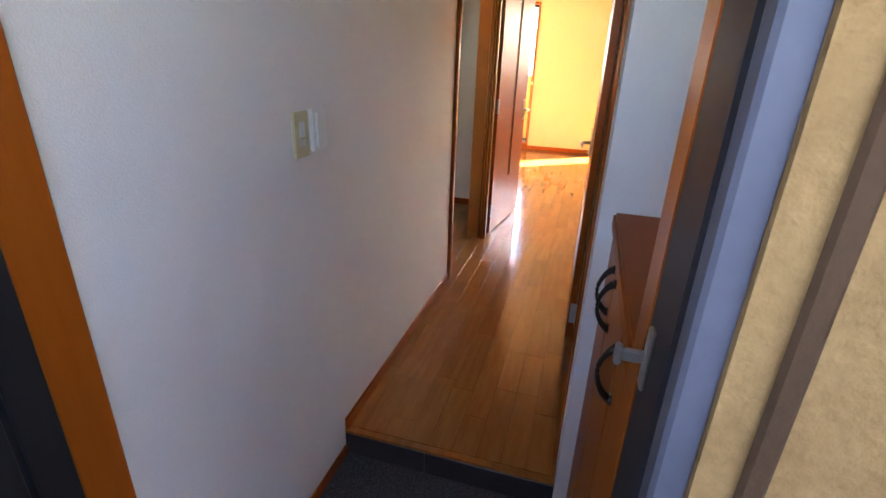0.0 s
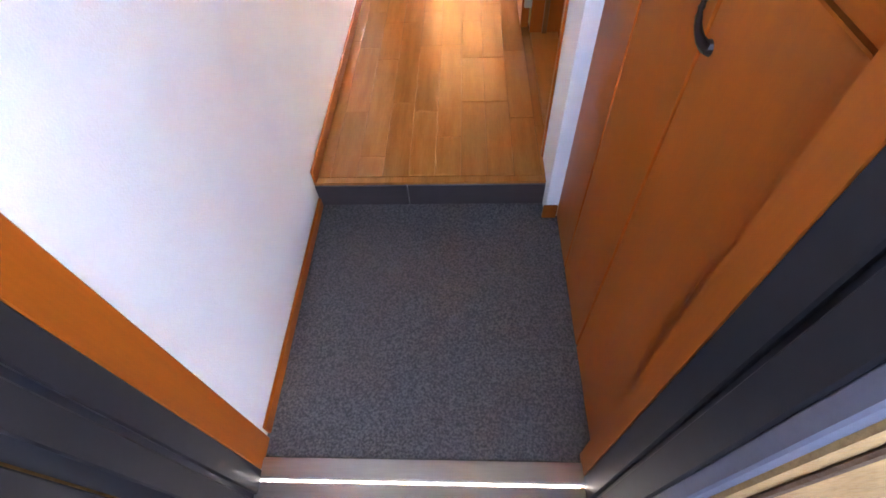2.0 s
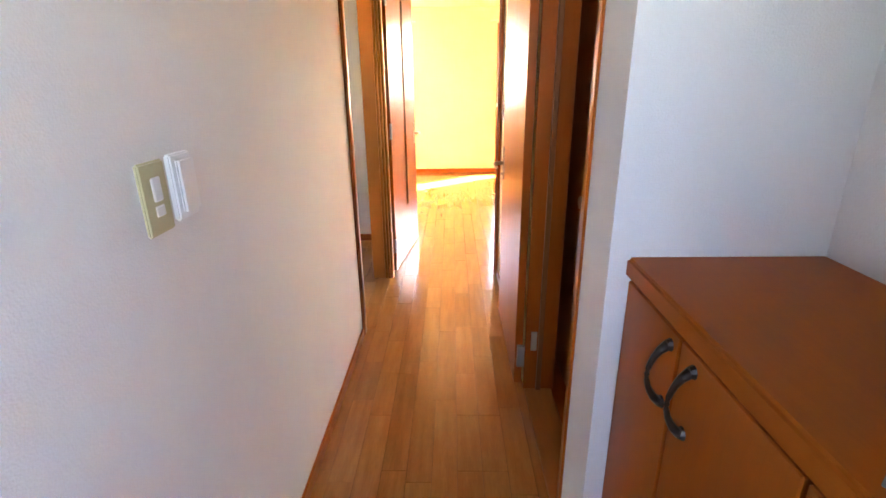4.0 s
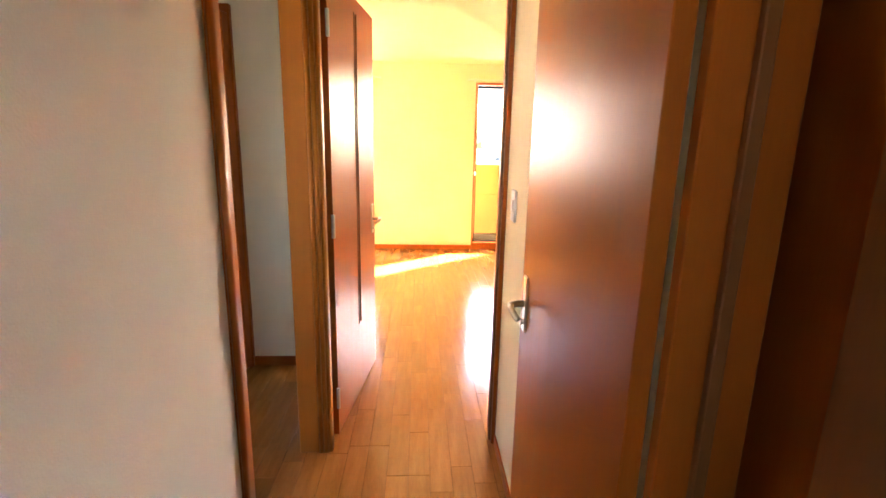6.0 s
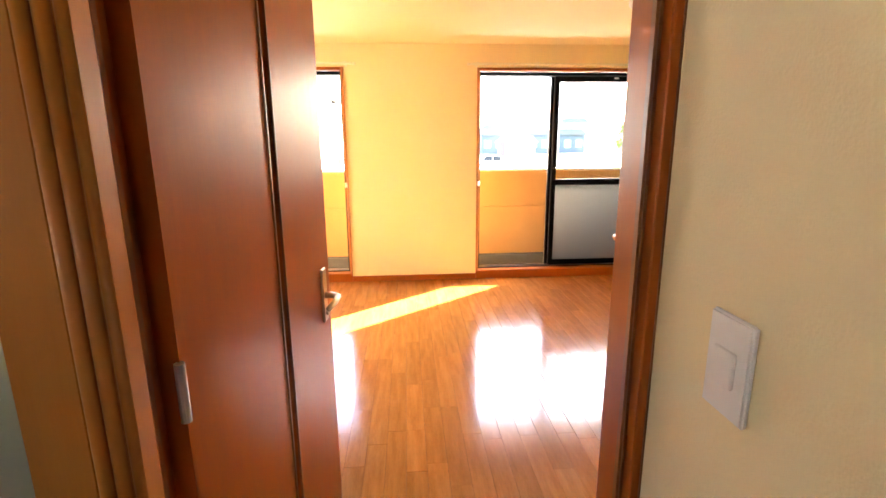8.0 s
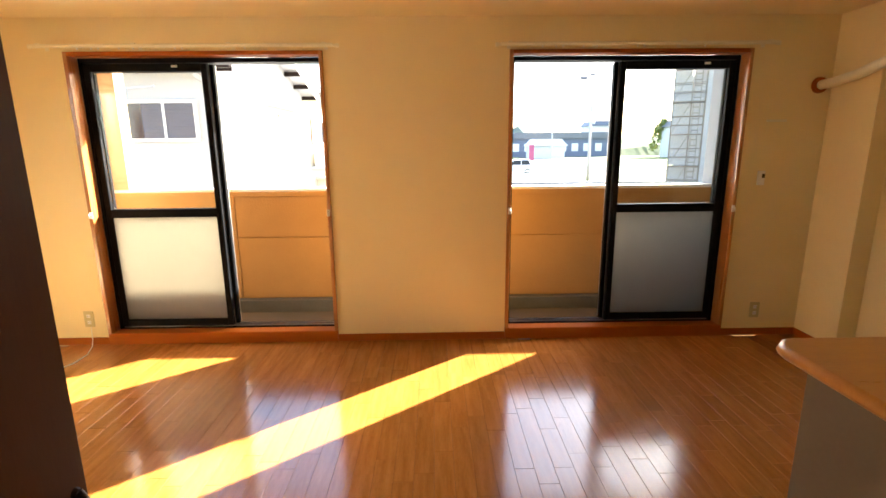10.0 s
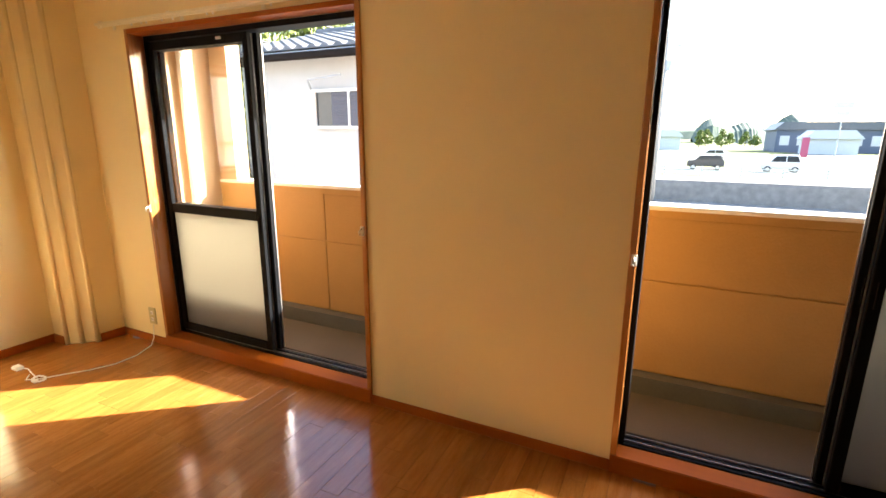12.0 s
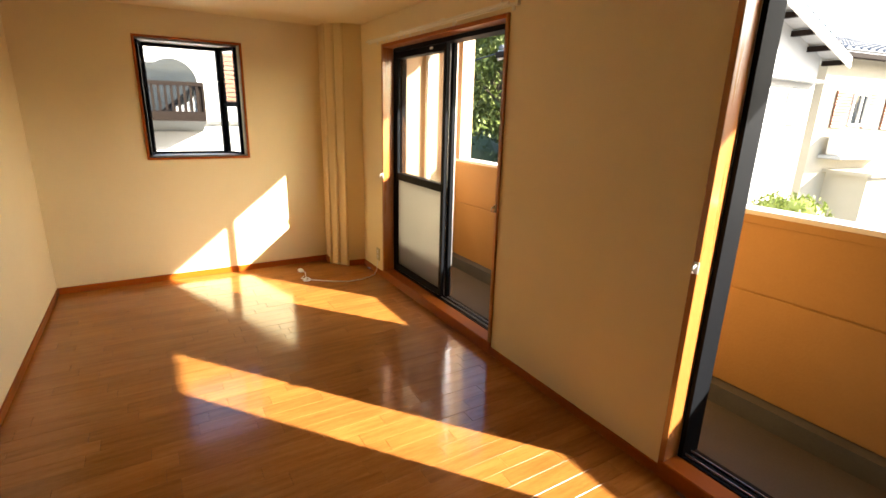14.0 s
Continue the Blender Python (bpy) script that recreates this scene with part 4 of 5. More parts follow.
def car(x, y, paint, label, turn=0.0, tall=0.0):
    c = thing("car", label, "car", (x, y, ROADZ + 0.02))
    body = [(-1.7, 0.35), (-1.68, 0.8), (-1.55, 0.95), (-1.0, 1.0), (-0.55, 1.45 + tall), (1.3, 1.5 + tall), (1.6, 1.0), (1.7, 0.9), (1.7, 0.35)]
    bm = prism(body, -0.72, 0.72, "y")
    bmesh.ops.bevel(bm, geom=bm.edges[:], offset=0.05, segments=1, affect="EDGES", clamp_overlap=True)
    bo = part("body", bm, paint, c)
    for s in (-1, 1):
        part("side_window", prism([(-0.9, 1.0), (-0.52, 1.36 + tall), (0.3, 1.4 + tall), (0.3, 1.0)], s * 0.715, s * 0.735, "y"), DARKGLASS, c)
        part("side_window", prism([(0.38, 1.0), (0.38, 1.4 + tall), (1.22, 1.4 + tall), (1.42, 1.0)], s * 0.715, s * 0.735, "y"), DARKGLASS, c)
        for xx in (-1.1, 1.1):
            wh = part("wheel", rod((xx, s * 0.6, 0.29), (xx, s * 0.76, 0.29), 0.29, seg=18), TYRE, c)
            part("rim", rod((xx, s * 0.755, 0.29), (xx, s * 0.77, 0.29), 0.17, seg=14), SILVER, wh)
    c.rotation_euler = (0, 0, turn)


car(3.6, 55.0, CARDARK, "dark compact car on the road")
car(10.0, 54.5, CARWHITE, "white compact van on the road", tall=0.15)
car(5.5, 78.0, CARWHITE, "white car parked beyond the road")


def utility_pole(x, y, z, h, label, lamp):
    p = thing("street_lamp" if lamp else "utility_pole", label, "pole", (x, y, z))
    part("pole", rod((0, 0, 0), (0, 0, h), 0.15, 0.09, 12), POLE, p, smooth=True)
    if lamp:
        part("arm", tube([(0, 0, h - 0.5), (-0.3, 0, h - 0.1), (-0.7, 0, h)], 0.04), GUTTER, p)
        part("lamp_head", box(-1.1, -0.45, -0.2, 0.2, h - 0.12, h + 0.16, 0.05), BLIND, p)
        part("lamp_head", box(-0.3, 0.15, -0.2, 0.2, h + 0.2, h + 0.38, 0.04), BLIND, p)
        part("transformer", rod((0.2, -0.1, h * 0.58), (0.2, -0.1, h * 0.58 + 0.5), 0.16), GUTTER, p)
    else:
        for dz in (0.3, 1.0):
            part("cross_arm", box(-0.9, 0.9, -0.05, 0.05, h - dz - 0.05, h - dz + 0.05), GUTTER, p)
        part("transformer", rod((0.25, -0.1, h - 2.6), (0.25, -0.1, h - 1.9), 0.22), GUTTER, p)


utility_pole(13.6, 39.0, ROADZ, 8.8, "concrete street lamp pole beside the road", True)
utility_pole(-0.5, 36.0, GROUND, 11.6, "concrete utility pole in front of the retaining wall", False)
utility_pole(-9.42, 7.2, GROUND, 11.0, "concrete utility pole among the trees", False)
utility_pole(-9.16, 7.4, GROUND, 10.4, "concrete utility pole among the trees", False)
for k, (za, zb) in enumerate(((4.4, 3.6), (3.2, 2.8), (2.4, 2.3))):
    wr = thing("overhead_wire", "black overhead wire between poles", "wire", (0, 0, 0))
    part("wire", tube([(-26, 5 + k, za + 0.6), (-18, 6.1 + k * 0.5, za + 0.1), (-9.42, 7.2, zb + 1.0), (-8.4, 12, zb + 0.8), (-7.5, 18, zb + 1.4)], 0.025, 5), GASKET, wr)

# scaffolded building
sb = thing("scaffolded_building", "grey apartment building wrapped in scaffolding, white mesh and blue-grey sheets", "building", (13.35, 24, GROUND))
part("wall", box(0.25, 9, 1.3, 7, 0, 8.4), SHEETWHITE, sb)
for k in range(5):
    z = 0.1 + k * 1.7
    for xa, xb in ((0.0, 0.88), (0.92, 1.55)):
        part("mesh_panel", box(xa + 0.02, xb - 0.02, 0.02, 0.05, z + 0.02, z + 1.66, 0.01), SHEETWHITE, sb)
part("sheet", box(2.0, 3.7, -0.1, 0.05, 0, 9.5, 0.03), SHEETBLUE, sb, "blue-grey hanging sheet")
part("sheet", box(1.55, 2.0, 0.0, 0.05, 0, 9.0, 0.02), SHEETWHITE, sb, "pale mesh sheet")
for x, h in ((0.0, 8.7), (0.9, 8.8), (1.55, 8.9), (2.05, 10.2), (2.9, 10.3), (3.7, 10.3)):
    for y in (-0.16, -0.95):
        if x < 2 or y > -0.5:
            part("upright", rod((x, y, 0), (x, y, h), 0.028, seg=6), PIPETAN, sb)
for j in range(5):
    z = 1.75 + j * 1.7
    part("deck", box(0.0, 1.55, -0.95, -0.16, z - 0.03, z + 0.03), PIPETAN, sb)
    for y in (-0.95, -0.16):
        part("guard", rod((0.0, y, z + 0.5), (1.55, y, z + 0.5), 0.02, seg=6), PIPETAN, sb)
        part("guard", rod((0.0, y, z + 0.95), (1.55, y, z + 0.95), 0.02, seg=6), PIPETAN, sb)
    part("ladder", boxes((0.98, 1.01, -0.6, -0.56, z - 1.65, z), (1.3, 1.33, -0.6, -0.56, z - 1.65, z), *[(1.01, 1.3, -0.59, -0.57, z - 1.5 + q * 0.3, z - 1.46 + q * 0.3) for q in range(5)]), PIPETAN, sb)
    part("brace", rod((0.02, -0.97, z - 1.65), (0.88, -0.97, z - 0.05), 0.016, seg=6), PIPETAN, sb)
for z in (9.6, 10.1):
    part("guard", rod((2.05, -0.16, z), (3.7, -0.16, z), 0.02, seg=6), PIPETAN, sb)
sb.rotation_euler = (0, 0, radians(-27))

# ---------------------------------------------------------------- neighbouring houses


def tiled_slope(parent, x0, x1, y0, z0, y1, z1, pitch=0.27):
    """A roof slope of ridged tiles from the eave (y0, z0) up to (y1, z1)."""
    bm = bmesh.new()
    n = max(2, int((x1 - x0) / pitch))
    rows = max(2, int(math.hypot(y1 - y0, z1 - z0) / 0.26))
    for j in range(rows):
        ya, yb = y0 + (y1 - y0) * j / rows, y0 + (y1 - y0) * (j + 1.08) / rows
        za, zb = z0 + (z1 - z0) * j / rows + 0.05, z0 + (z1 - z0) * (j + 1.08) / rows + 0.015
        for i in range(n):
            xa = x0 + (x1 - x0) * i / n
            wd = (x1 - x0) / n
            prof = [(0, 0.03), (0.2, 0.06), (0.42, 0.045), (0.6, 0.0), (0.85, 0.0), (1.0, 0.03)]
            lo = [bm.verts.new((xa + p * wd, ya, za + q)) for p, q in prof]
            hi = [bm.verts.new((xa + p * wd, yb, zb + q)) for p, q in prof]
            dn = [bm.verts.new((xa + p * wd, ya, za - 0.02)) for p, q in prof]
            for k in range(5):
                bm.faces.new((lo[k], lo[k + 1], hi[k + 1], hi[k]))
                bm.faces.new((dn[k], dn[k + 1], lo[k + 1], lo[k]))
    return part("roof_tiles", bm, ROOFTILE, parent)


def louvre(x0, x1, yb, yf, z0, z1, count):
    """One moulded panel with slanting slats on its front."""
    step = (z1 - z0) / count
    front = []
    for k in range(count):
        front += [(yf, z0 + k * step), (yb + (yf - yb) * 0.35, z0 + (k + 0.96) * step)]
    return prism([(yb, z0), *front, (yb, z1)], x0, x1, "x")


def house(name, label, x0, x1, y0, y1, zt, wall, wins, gable="x", pitch=0.45, over=0.45):
    """A rendered house. wins: (x, z, width, height, kind) on the front, facing -y. gable 'x': ridge along x; 'y': ridge along y."""
    h = thing(name, label, "house", ((x0 + x1) / 2, y0, GROUND))
    w, dep, t = (x1 - x0) / 2, y1 - y0, zt - GROUND
    part("wall", box(-w, w, 0, dep, 0, t), wall, h)
    if gable == "x":
        r = dep / 2 * pitch
        part("roof", prism([(-over, t - over * pitch), (dep / 2, t + r), (dep + over, t - over * pitch), (dep + over, t - over * pitch + 0.1), (dep / 2, t + r + 0.1), (-over, t - over * pitch + 0.1)], -w - over, w + over, "x"), GUTTER, h)
        tiled_slope(h, -w - over, w + over, -over, t - over * pitch + 0.1, dep / 2, t + r + 0.1)
        tiled_slope(h, -w - over, w + over, dep + over, t - over * pitch + 0.1, dep / 2, t + r + 0.1)
        part("gutter", box(-w - over, w + over, -over - 0.1, -over, t - over * pitch - 0.05, t - over * pitch + 0.07, 0.02), RAILDARK, h)
        part("ridge", rod((-w - over, dep / 2, t + r + 0.17), (w + over, dep / 2, t + r + 0.17), 0.1), ROOFTILE, h)
        part("gable", prism([(0, t), (dep, t), (dep / 2, t + r)], -w, w, "x"), wall, h)
        for s in (-1, 1):
            e = s * (w + over)
            for ya, yb in ((-over, dep / 2), (dep + over, dep / 2)):
                part("barge_board", prism([(ya, t - over * pitch - 0.1), (yb, t + r - 0.1), (yb, t + r + 0.11), (ya, t - over * pitch + 0.11)], min(e, e + s * 0.03), max(e, e + s * 0.03), "x"), CAPWHITE, h)
                for k in range(4):
                    u = (k + 0.35) / 4
                    zz = t - over * pitch + (r + over * pitch) * u - 0.11
                    yy = ya + (yb - ya) * u
                    part("rafter_end", box(min(s * w, e), max(s * w, e), yy - 0.045, yy + 0.045, zz - 0.02, zz + 0.08), RAILDARK, h)
    elif gable == "hip":
        z0, r = t - over * pitch, w * pitch
        a = [(-w - over, -over), (w + over, -over), (w + over, dep + over), (-w - over, dep + over)]
        rm = bmesh.new()
        lo = [rm.verts.new((x, y, z0)) for x, y in a]
        mid = [rm.verts.new((x, y, z0 + 0.12)) for x, y in a]
        top = [rm.verts.new((0, w, t + r)), rm.verts.new((0, max(w + 0.2, dep - w), t + r))]
        rm.faces.new(lo[::-1])
        for k in range(4):
            rm.faces.new((lo[k], lo[(k + 1) % 4], mid[(k + 1) % 4], mid[k]))
        rm.faces.new((mid[0], mid[1], top[0]))
        rm.faces.new((mid[1], mid[2], top[1], top[0]))
        rm.faces.new((mid[2], mid[3], top[1]))
        rm.faces.new((mid[3], mid[0], top[0], top[1]))
        part("roof", rm, ROOFTILE, h)
        part("gutter", box(-w - over, w + over, -over - 0.1, -over, z0 - 0.02, z0 + 0.09, 0.02), CAPWHITE, h)
    else:
        r = w * pitch
        part("gable", prism([(-w, t), (w, t), (0, t + r)], 0, dep, "y"), wall, h)
        for s in (-1, 1):
            part("roof", prism([(0, t + r), (s * (w + over), t - over * pitch), (s * (w + over), t - over * pitch + 0.14), (0, t + r + 0.14)], -over, dep + over, "y"), ROOFTILE, h)
            part("barge_board", prism([(0, t + r - 0.14), (s * (w + over), t - over * pitch - 0.14), (s * (w + over), t - over * pitch + 0.02), (0, t + r + 0.02)], -over - 0.03, -over, "y"), FARWHITE, h)
            for k in range(3):
                u = (k + 0.6) / 3.4
                part("rafter_end", box(s * (w + over) * u - 0.05, s * (w + over) * u + 0.05, -over, 0, t + r - (r + over * pitch) * u - 0.13, t + r - (r + over * pitch) * u - 0.02), RAILDARK, h)
    for wx, wz, ww, wh, kind in wins:
        x = wx - (x0 + x1) / 2
        z = wz - GROUND
        win = part("window", boxes((x - ww / 2, x - ww / 2 + 0.05, -0.08, 0.02, z, z + wh), (x + ww / 2 - 0.05, x + ww / 2, -0.08, 0.02, z, z + wh), (x - ww / 2 + 0.05, x + ww / 2 - 0.05, -0.076, 0.02, z, z + 0.05),
                                   (x - ww / 2 + 0.05, x + ww / 2 - 0.05, -0.076, 0.02, z + wh - 0.05, z + wh), (x + ww * 0.08 - 0.02, x + ww * 0.08 + 0.02, -0.07, 0.02, z + 0.05, z + wh - 0.05)), CAPWHITE, h)
        part("pane", box(x - ww / 2 + 0.05, x + ww / 2 - 0.05, -0.03, -0.01, z + 0.05, z + wh - 0.05), DARKGLASS, win)
        if kind == "blind":
            part("slats", louvre(x - ww * 0.2, x + ww / 2 - 0.06, -0.035, -0.06, z + 0.06, z + wh - 0.06, max(6, int(wh / 0.055))), BLIND, win)
            part("hood", tube([(x - ww / 2 - 0.05, -0.05, z + wh + 0.02), (x - ww / 2 + 0.1, -0.3, z + wh + 0.14), (x + ww * 0.1, -0.3, z + wh + 0.2)], 0.02), GUTTER, win)
        if kind in ("orange", "pale"):
            for s in (-1, 1):
                a = x + s * (ww / 2 + 0.3)
                part("shutter", louvre(a - 0.27, a + 0.27, -0.01, -0.06, z - 0.05, z + wh + 0.05, 12), SHUTTER if kind == "orange" else PALESHUT, win)
    return h


ha = house("house", "white rendered house with a grey tiled roof and a slatted window", -6.9, -3.55, 5.3, 10.5, 2.84, HOUSEWHITE, [(-4.64, 1.53, 1.36, 0.69, "blind")], "x", 0.29, 0.38)
part("downpipe", tube([(1.36, -0.42, 5.98), (1.5, -0.14, 5.78), (1.52, -0.08, 5.6), (1.52, -0.08, 0)], 0.04), GUTTER, ha, "grey downpipe")
EW = 1.675                      # east wall of that house, from its middle
gw = part("window", boxes((EW, EW + 0.07, 3.0, 3.06, 4.78, 5.44), (EW, EW + 0.07, 4.09, 4.15, 4.78, 5.44), (EW, EW + 0.07, 3.0, 4.15, 4.74, 4.8), (EW, EW + 0.07, 3.0, 4.15, 5.4, 5.46), (EW, EW + 0.06, 3.54, 3.6, 4.78, 5.44)), CAPWHITE, ha)
part("pane", box(EW + 0.01, EW + 0.03, 3.04, 4.11, 4.79, 5.42), PALESHUT, gw)
part("hood", box(EW, EW + 0.28, 2.2, 5.16, 5.61, 5.66, 0.01), GUTTER, gw)
sh = part("shutter", louvre(-0.42, 0.42, 0, -0.06, -0.36, 0.36, 12), PALESHUT, gw)
sh.location, sh.rotation_euler = (EW, 4.65, 5.13), (0, 0, math.pi / 2)


def turned_house(at, turn, *args):
    """A house whose front is turned by so many degrees from facing -y, with the front's middle at that place."""
    h = house(*args)
    h.location = (at[0], at[1], GROUND)
    h.rotation_euler = (0, 0, radians(turn))
    return h


hs = turned_house((-3.45, 13.6), 80.3, "house", "cream house with orange-brown shutters and a tiled roof", -2.1, 2.1, 0, 5, 3.05, HOUSECREAM, [(-0.74, 1.48, 0.58, 0.74, "orange"), (1.15, 1.46, 0.5, 0.76, "orange")], "x", 0.3, 0.35)
part("ledge", box(-1.75, 0.55, -0.5, 0, 4.02, 4.1, 0.01), GUTTER, hs, "grey ledge")
part("porch", boxes((-1.3, 1.75, -0.9, 0, 0, 3.68), (-1.45, 1.9, -1.05, 0, 3.68, 3.76)), HOUSECREAM, hs, "pale boxed porch")
part("pipe", tube([(2.05, -0.06, 5.9), (2.05, -0.06, 0)], 0.04), GUTTER, hs)
ac = part("cooling_unit", box(-1.68, -1.1, -0.42, -0.1, 4.1, 4.62, 0.03, 2), CAPWHITE, hs, "white outdoor cooling unit")
part("fan_grille", rod((-1.45, -0.425, 4.36), (-1.45, -0.43, 4.36), 0.19, seg=20), GUTTER, ac)
hr = turned_house((-3.2, 21.15), 73, "house", "white house with a dark grey hipped roof", -1.85, 1.85, 0, 6.5, 2.85, HOUSEWHITE, [(0.95, 1.75, 0.9, 0.75, "plain"), (-1.35, 1.7, 0.5, 0.85, "plain"), (-0.9, -0.6, 0.7, 1.2, "plain"), (0.7, -0.5, 0.8, 0.9, "plain")], "hip", 0.42, 0.4)
part("downpipe", tube([(1.8, -0.08, 5.9), (1.8, -0.08, 0)], 0.045), GUTTER, hr, "grey downpipe")
part("awning", prism([(0, 4.1), (-0.6, 3.75), (-0.6, 3.7), (0, 4.0)], -1.4, -0.2, "x"), BLIND, hr, "dark door canopy")
part("awning", prism([(0, 3.95), (-0.5, 3.7), (-0.5, 3.65), (0, 3.85)], 0.2, 1.3, "x"), BLIND, hr, "dark door canopy")
hc = house("house", "white house with a dark brown balcony", -12.5, -8.2, -7.5, 2.5, 3.3, HOUSEWHITE, [], "y", 0.4)
bal = part("balcony", boxes((2.15, 2.95, 5.2, 6.6, 4.58, 4.72)), RAILDARK, hc, "dark brown balcony")
part("top_rail", boxes((2.9, 2.96, 5.2, 6.6, 5.12, 5.18), (2.15, 2.9, 6.54, 6.6, 5.12, 5.18), (2.15, 2.9, 5.2, 5.26, 5.12, 5.18)), RAILDARK, bal)
for k in range(16):
    part("baluster", box(2.91, 2.95, 5.22 + k * 0.09, 5.255 + k * 0.09, 4.72, 5.12), RAILDARK, bal)
for k in range(7):
    part("baluster", box(2.18 + k * 0.11, 2.21 + k * 0.11, 6.55, 6.59, 4.72, 5.12), RAILDARK, bal)
part("bay_door", box(2.14, 2.18, 5.4, 6.2, 4.72, 5.5), DARKGLASS, hc)
part("arch", rod((2.13, 6.2, 5.2), (2.19, 6.2, 5.2), 0.38, seg=32), DARKGLASS, hc, "dark round-arched opening")
part("soffit", prism([(2.15, 4.38), (2.95, 4.575), (2.15, 4.575)], 5.2, 6.6, "y"), KERBGREY, bal)
part("string_course", box(2.13, 2.2, 0.3, 9.7, 4.5, 4.56), KERBGREY, hc)
for k in range(12):
    part("slat", box(2.15, 2.2, 6.95, 7.5, 4.85 + k * 0.075, 4.9 + k * 0.075), SHUTTER, hc)
fe = thing("fence", "pale grey corrugated fence of the neighbours", "fence", (-2.9, 16.3, GROUND))
for k in range(7):
    part("panel", box(k * 0.62 + 0.03, k * 0.62 + 0.59, -0.02, 0.02, 0.05, 2.3, 0.01), FARWHITE, fe)
for k in range(8):
    part("post", box(k * 0.62 - 0.03, k * 0.62 + 0.03, -0.04, 0.04, 0, 2.38), GUTTER, fe)
fe.rotation_euler = (0, 0, radians(58))
df = thing("board_fence", "dark brown board fence beside the white house", "fence", (-2.55, 24, GROUND))
for k in range(8):
    part("board", box(k * 0.2, k * 0.2 + 0.18, -0.02, 0.02, 0, 2.95, 0.005), RAILDARK, df)
    part("rail", box(k * 0.2, k * 0.2 + 0.2, 0.02, 0.06, 2.5, 2.6), RAILDARK, df)
st = thing("storage_box", "orange-brown wooden storage box behind the fence", "box", (-2.55, 21.6, GROUND))
part("body", box(-0.3, 0.3, -0.25, 0.25, 0, 2.75, 0.02), SHUTTER, st)
part("lid", box(-0.33, 0.33, -0.28, 0.28, 2.75, 2.82, 0.01), RAILDARK, st)


# ---------------------------------------------------------------- trees and shrubs


def leaf_cloud(blobs, count, size, seed):
    """Small bent leaf clumps strewn over a set of lumps (x, y, z, radius)."""
    rnd = random.Random(seed)
    bm = bmesh.new()
    for _ in range(count):
        x, y, z, r = rnd.choice(blobs)
        v = Vector((rnd.gauss(0, 1), rnd.gauss(0, 1), rnd.gauss(0, 1))).normalized() * r * rnd.uniform(0.55, 1.08)
        p = Vector((x, y, z)) + v
        q = Euler((rnd.uniform(0, 6), rnd.uniform(0, 6), rnd.uniform(0, 6))).to_matrix()
        s = size * rnd.uniform(0.5, 1.3)
        c = [p + q @ Vector(k) * s for k in ((-1, 0, 0), (0, -0.5, 0.15), (1, 0, 0), (0, 0.5, 0.15))]
        vs = [bm.verts.new(k) for k in c]
        bm.faces.new((vs[0], vs[1], vs[2]))
        bm.faces.new((vs[0], vs[2], vs[3]))
    return bm


def tree(x, y, z, h, spread, seed, count=2600, size=0.16, mat=None):
    rnd = random.Random(seed)
    t = thing("tree", "tall evergreen tree with a loose sunlit crown", "tree", (x, y, z), group="trees behind the houses")
    bm = tube([(0, 0, 0), (0.1, 0, h * 0.3), (-0.05, 0.1, h * 0.6), (0, 0, h * 0.95)], [h * 0.035, h * 0.028, h * 0.018, 0.02], 8)
    blobs = []
    for k in range(16):
        u = rnd.uniform(0.28, 1.0)
        a = rnd.uniform(0, math.tau)
        r = spread * (1.1 - u) * rnd.uniform(0.4, 1.0)
        p = (r * math.cos(a), r * math.sin(a), h * u)
        blobs.append((*p, spread * rnd.uniform(0.22, 0.42)))
        add_rod(bm, (0, 0, h * (u - 0.12)), p, 0.05, 0.015, 6)
    part("trunk", bm, BARK, t)
    part("crown", leaf_cloud(blobs, count, size, seed + 1), mat or LEAF, t)


for k, (x, y, h, sp) in enumerate(((-11.8, 8.8, 10.5, 3.0), (-14.6, 10.6, 12, 3.4), (-15.5, 7.2, 11, 3.2), (-18.5, 13.0, 13, 3.6), (-13.0, 14.5, 11, 3.4), (-17.5, 15.0, 12, 3.8), (-21, 13.0, 13, 4.0), (-16, 20, 13, 4.0), (-11.2, 18.5, 11, 3.2), (-24, 19, 14, 4.5), (-20, 8.5, 10, 3.2))):
    tree(x, y, GROUND, h, sp, 20 + k, 11000 if y < 16 else 3500, 0.12 if y < 16 else 0.17)


def shrub(x, y, z, r, h, seed, mat, label, count=1800, size=0.07, core=0.0):
    s = thing("shrub", label, "shrub", (x, y, z))
    rnd = random.Random(seed)
    blobs = [(rnd.uniform(-1, 1) * r * 0.35, rnd.uniform(-1, 1) * r * 0.35, h * rnd.uniform(0.3, 0.75), r * rnd.uniform(0.5, 0.75)) for _ in range(9)]
    part("stem", tube([(0, 0, 0), (0.02, 0, h * 0.5)], [0.06, 0.03]), BARK, s)
    bm = leaf_cloud(blobs, count, size, seed)
    if core:
        for bx, by, bz, br in blobs:
            bmesh.ops.create_icosphere(bm, subdivisions=2, radius=br * core, matrix=Matrix.Translation((bx, by, bz)))
    part("foliage", bm, mat, s)


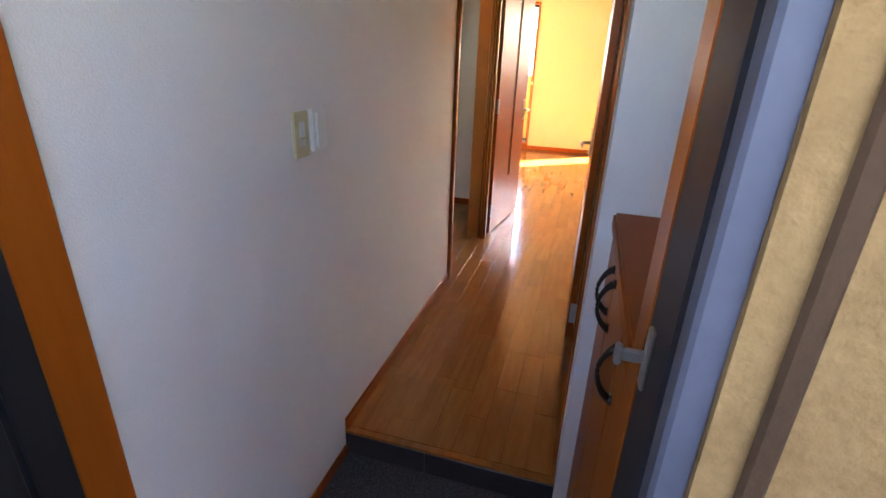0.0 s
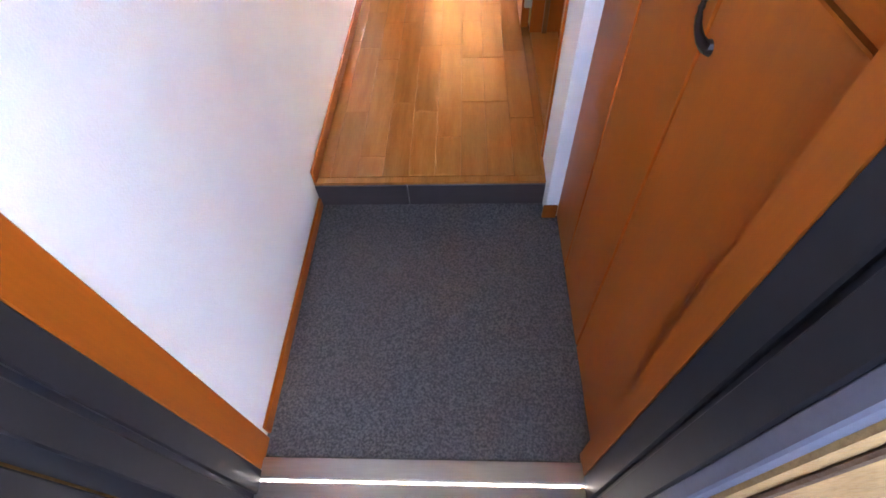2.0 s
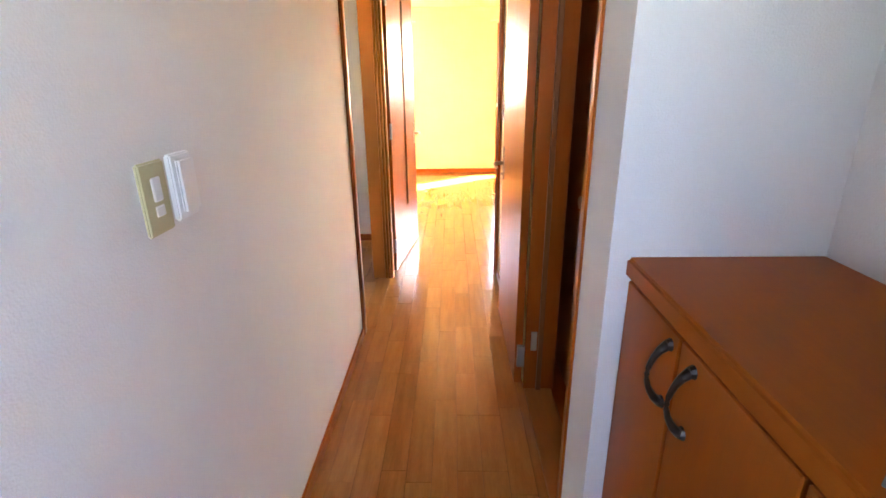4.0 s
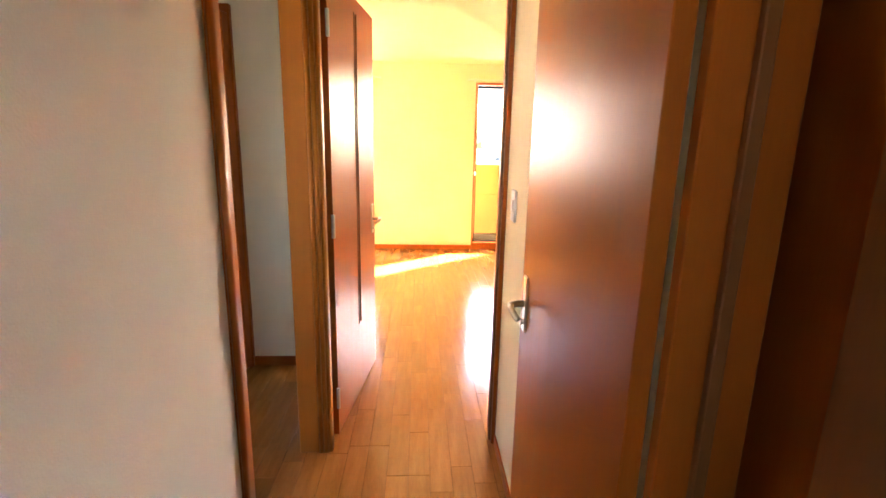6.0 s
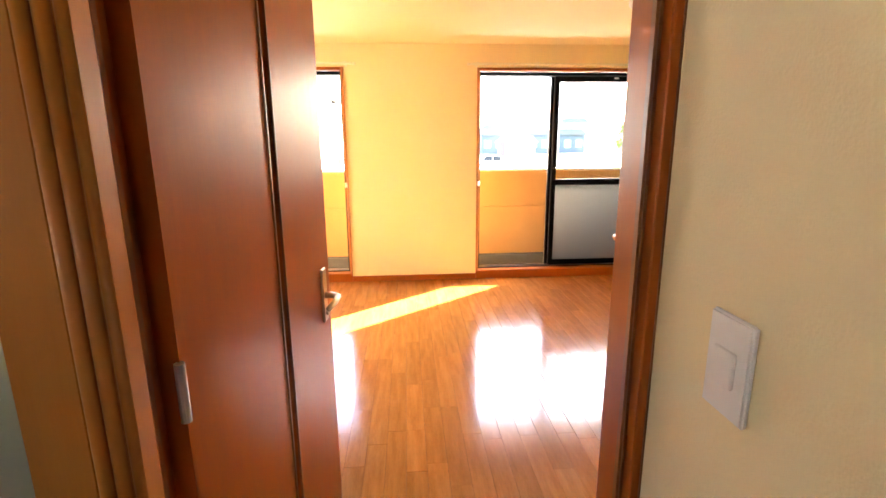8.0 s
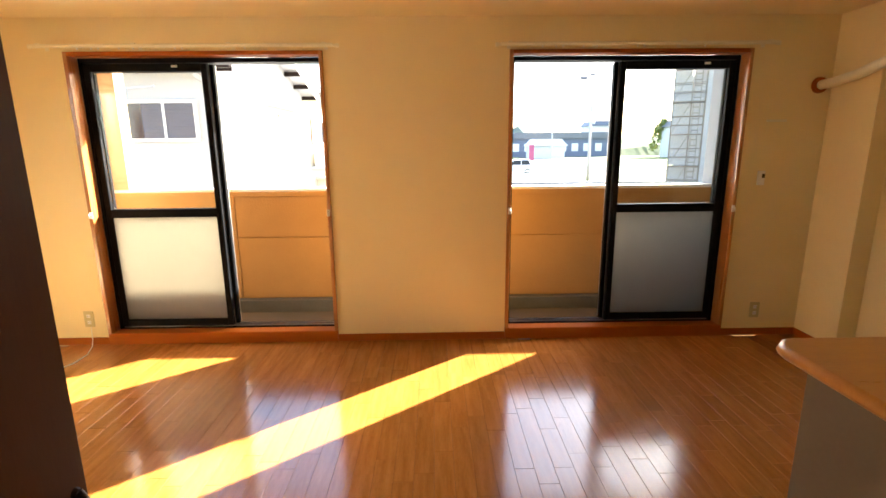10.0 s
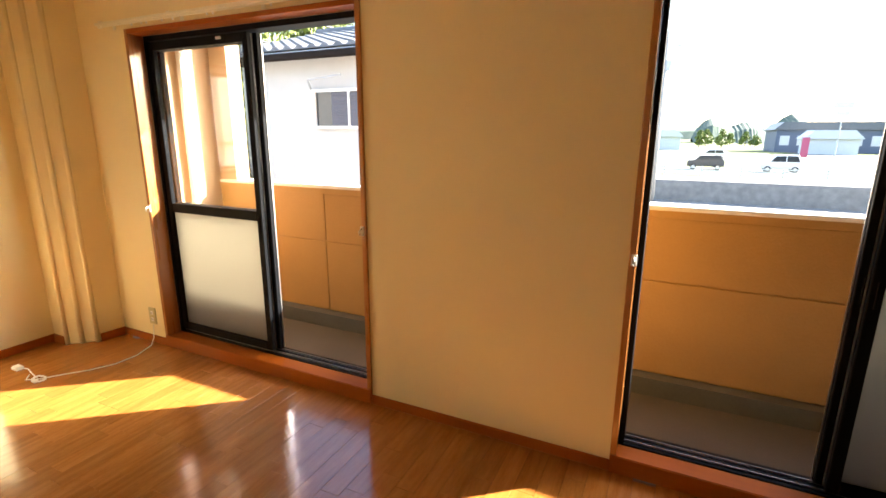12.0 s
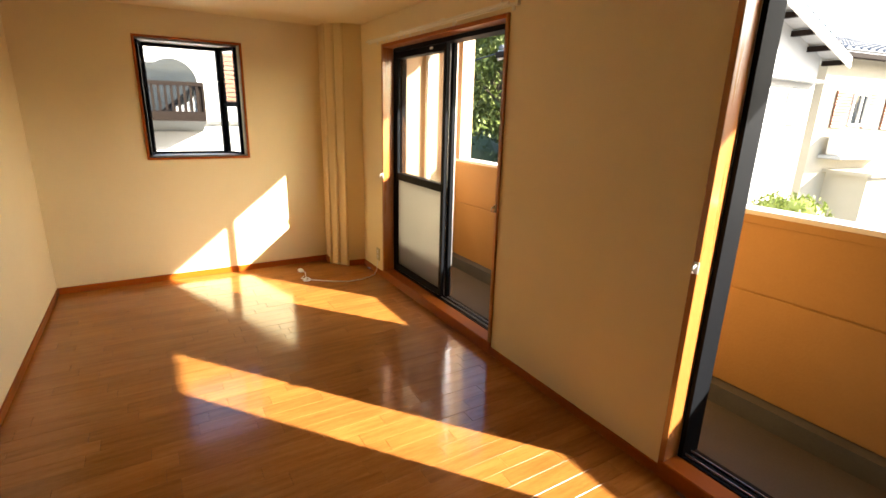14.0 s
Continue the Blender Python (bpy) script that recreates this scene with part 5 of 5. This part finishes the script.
shrub(-8.3, 5.6, GROUND, 1.15, 5.0, 4, HEDGE, "dark clipped round shrub beside the white house", 6500, 0.07, 0.93)
shrub(-2.75, 8.6, GROUND, 0.88, 4.4, 6, LEAFLIGHT, "light green shrub in front of the houses", 11000, 0.045, 0.85)
for k, (tx, ty, th) in enumerate(((-10.5, 72, 4.6), (-7.0, 76, 4.0), (-4.2, 70, 3.4))):
    tree(tx, ty, ROADZ - 0.1, th, 1.9, 30 + k, 2500, 0.22, LEAFLIGHT if k == 1 else LEAF)
for k in range(14):
    rnd = random.Random(90 + k)
    tree(rnd.uniform(-5, 40) + 8, rnd.uniform(150, 230), ROADZ - 0.3, rnd.uniform(3.2, 5.5), rnd.uniform(1.8, 2.8), 60 + k, 900, 0.35)
for k in range(8):
    rnd = random.Random(190 + k)
    tree(rnd.uniform(52, 110), rnd.uniform(106, 121), ROADZ - 0.3, rnd.uniform(5, 9), rnd.uniform(3, 4.5), 90 + k, 500, 0.6)

# ---------------------------------------------------------------- floor strips
PW = 0.0905
LENGTHS = (0.303, 0.454, 0.606)


def strip_rows():
    """Rows of strips: x of the left edge, y of the start, length, over hall, side room and living room."""
    rnd = random.Random(11)
    n0, n1 = int(math.floor(XL / PW)), int(math.ceil((XR + 0.13) / PW))
    for i in range(n0, n1):
        x = i * PW
        ya, yb = (DOORY, -0.001)
        if -2.28 < x < HR - 0.02:
            ya = STEPY + 0.03 if x > HL - 0.06 else -5.0
        y = ya - rnd.choice((0.0, 0.1, 0.2, 0.3))
        while y < yb:
            n = rnd.choice(LENGTHS)
            a, b = max(y, ya), min(y + n, yb)
            if b - a > 0.03:
                yield max(x, XL), min(x + PW, XR + 0.13), a, b
            y += n


def strip_mesh(w, n):
    bm = bmesh.new()
    g, bv = 0.0004, 0.0007
    x0, x1, y0, y1 = g, w - g, g, n - g
    lo = [bm.verts.new((x, y, -0.012)) for x, y in ((x0, y0), (x1, y0), (x1, y1), (x0, y1))]
    mid = [bm.verts.new((x, y, -bv)) for x, y in ((x0, y0), (x1, y0), (x1, y1), (x0, y1))]
    top = [bm.verts.new((x, y, 0)) for x, y in ((x0 + bv, y0 + bv), (x1 - bv, y0 + bv), (x1 - bv, y1 - bv), (x0 + bv, y1 - bv))]
    for u, v in ((lo, mid), (mid, top)):
        for k in range(4):
            bm.faces.new((u[k], u[(k + 1) % 4], v[(k + 1) % 4], v[k]))
    bm.faces.new(top)
    return bm


floor_ob = bpy.data.objects["floor"]
cache = {}
verts, faces = [], []
made = 0
lay = random.Random(5)
for x0, x1, y0, y1 in strip_rows():
    near = -1.3 < x0 < 1.5 and -2.9 < y0 < -0.25 and made < 298
    key = (round(x1 - x0, 4), round(y1 - y0, 4))
    if key not in cache:
        cache[key] = mesh_of("plank", strip_mesh(*key), PLANK)
    me = cache[key]
    tx, ty = lay.gauss(0, 0.0022), lay.gauss(0, 0.0007)
    if near:
        ob = new("plank", me)
        ob.location = (x0, y0, 0)
        ob.rotation_euler = (ty, -tx, 0)
        ob.parent = floor_ob
        made += 1
    else:
        k = len(verts)
        verts += [(v.co.x + x0, v.co.y + y0, v.co.z + tx * v.co.x + ty * v.co.y) for v in me.vertices]
        faces += [tuple(k + i for i in p.vertices) for p in me.polygons]
me = bpy.data.meshes.new("planks")
me.from_pydata(verts, [], faces)
me.materials.append(PLANKS)
rest = new("planks", me)
rest.parent = floor_ob
tagged(rest, kind="stuff")
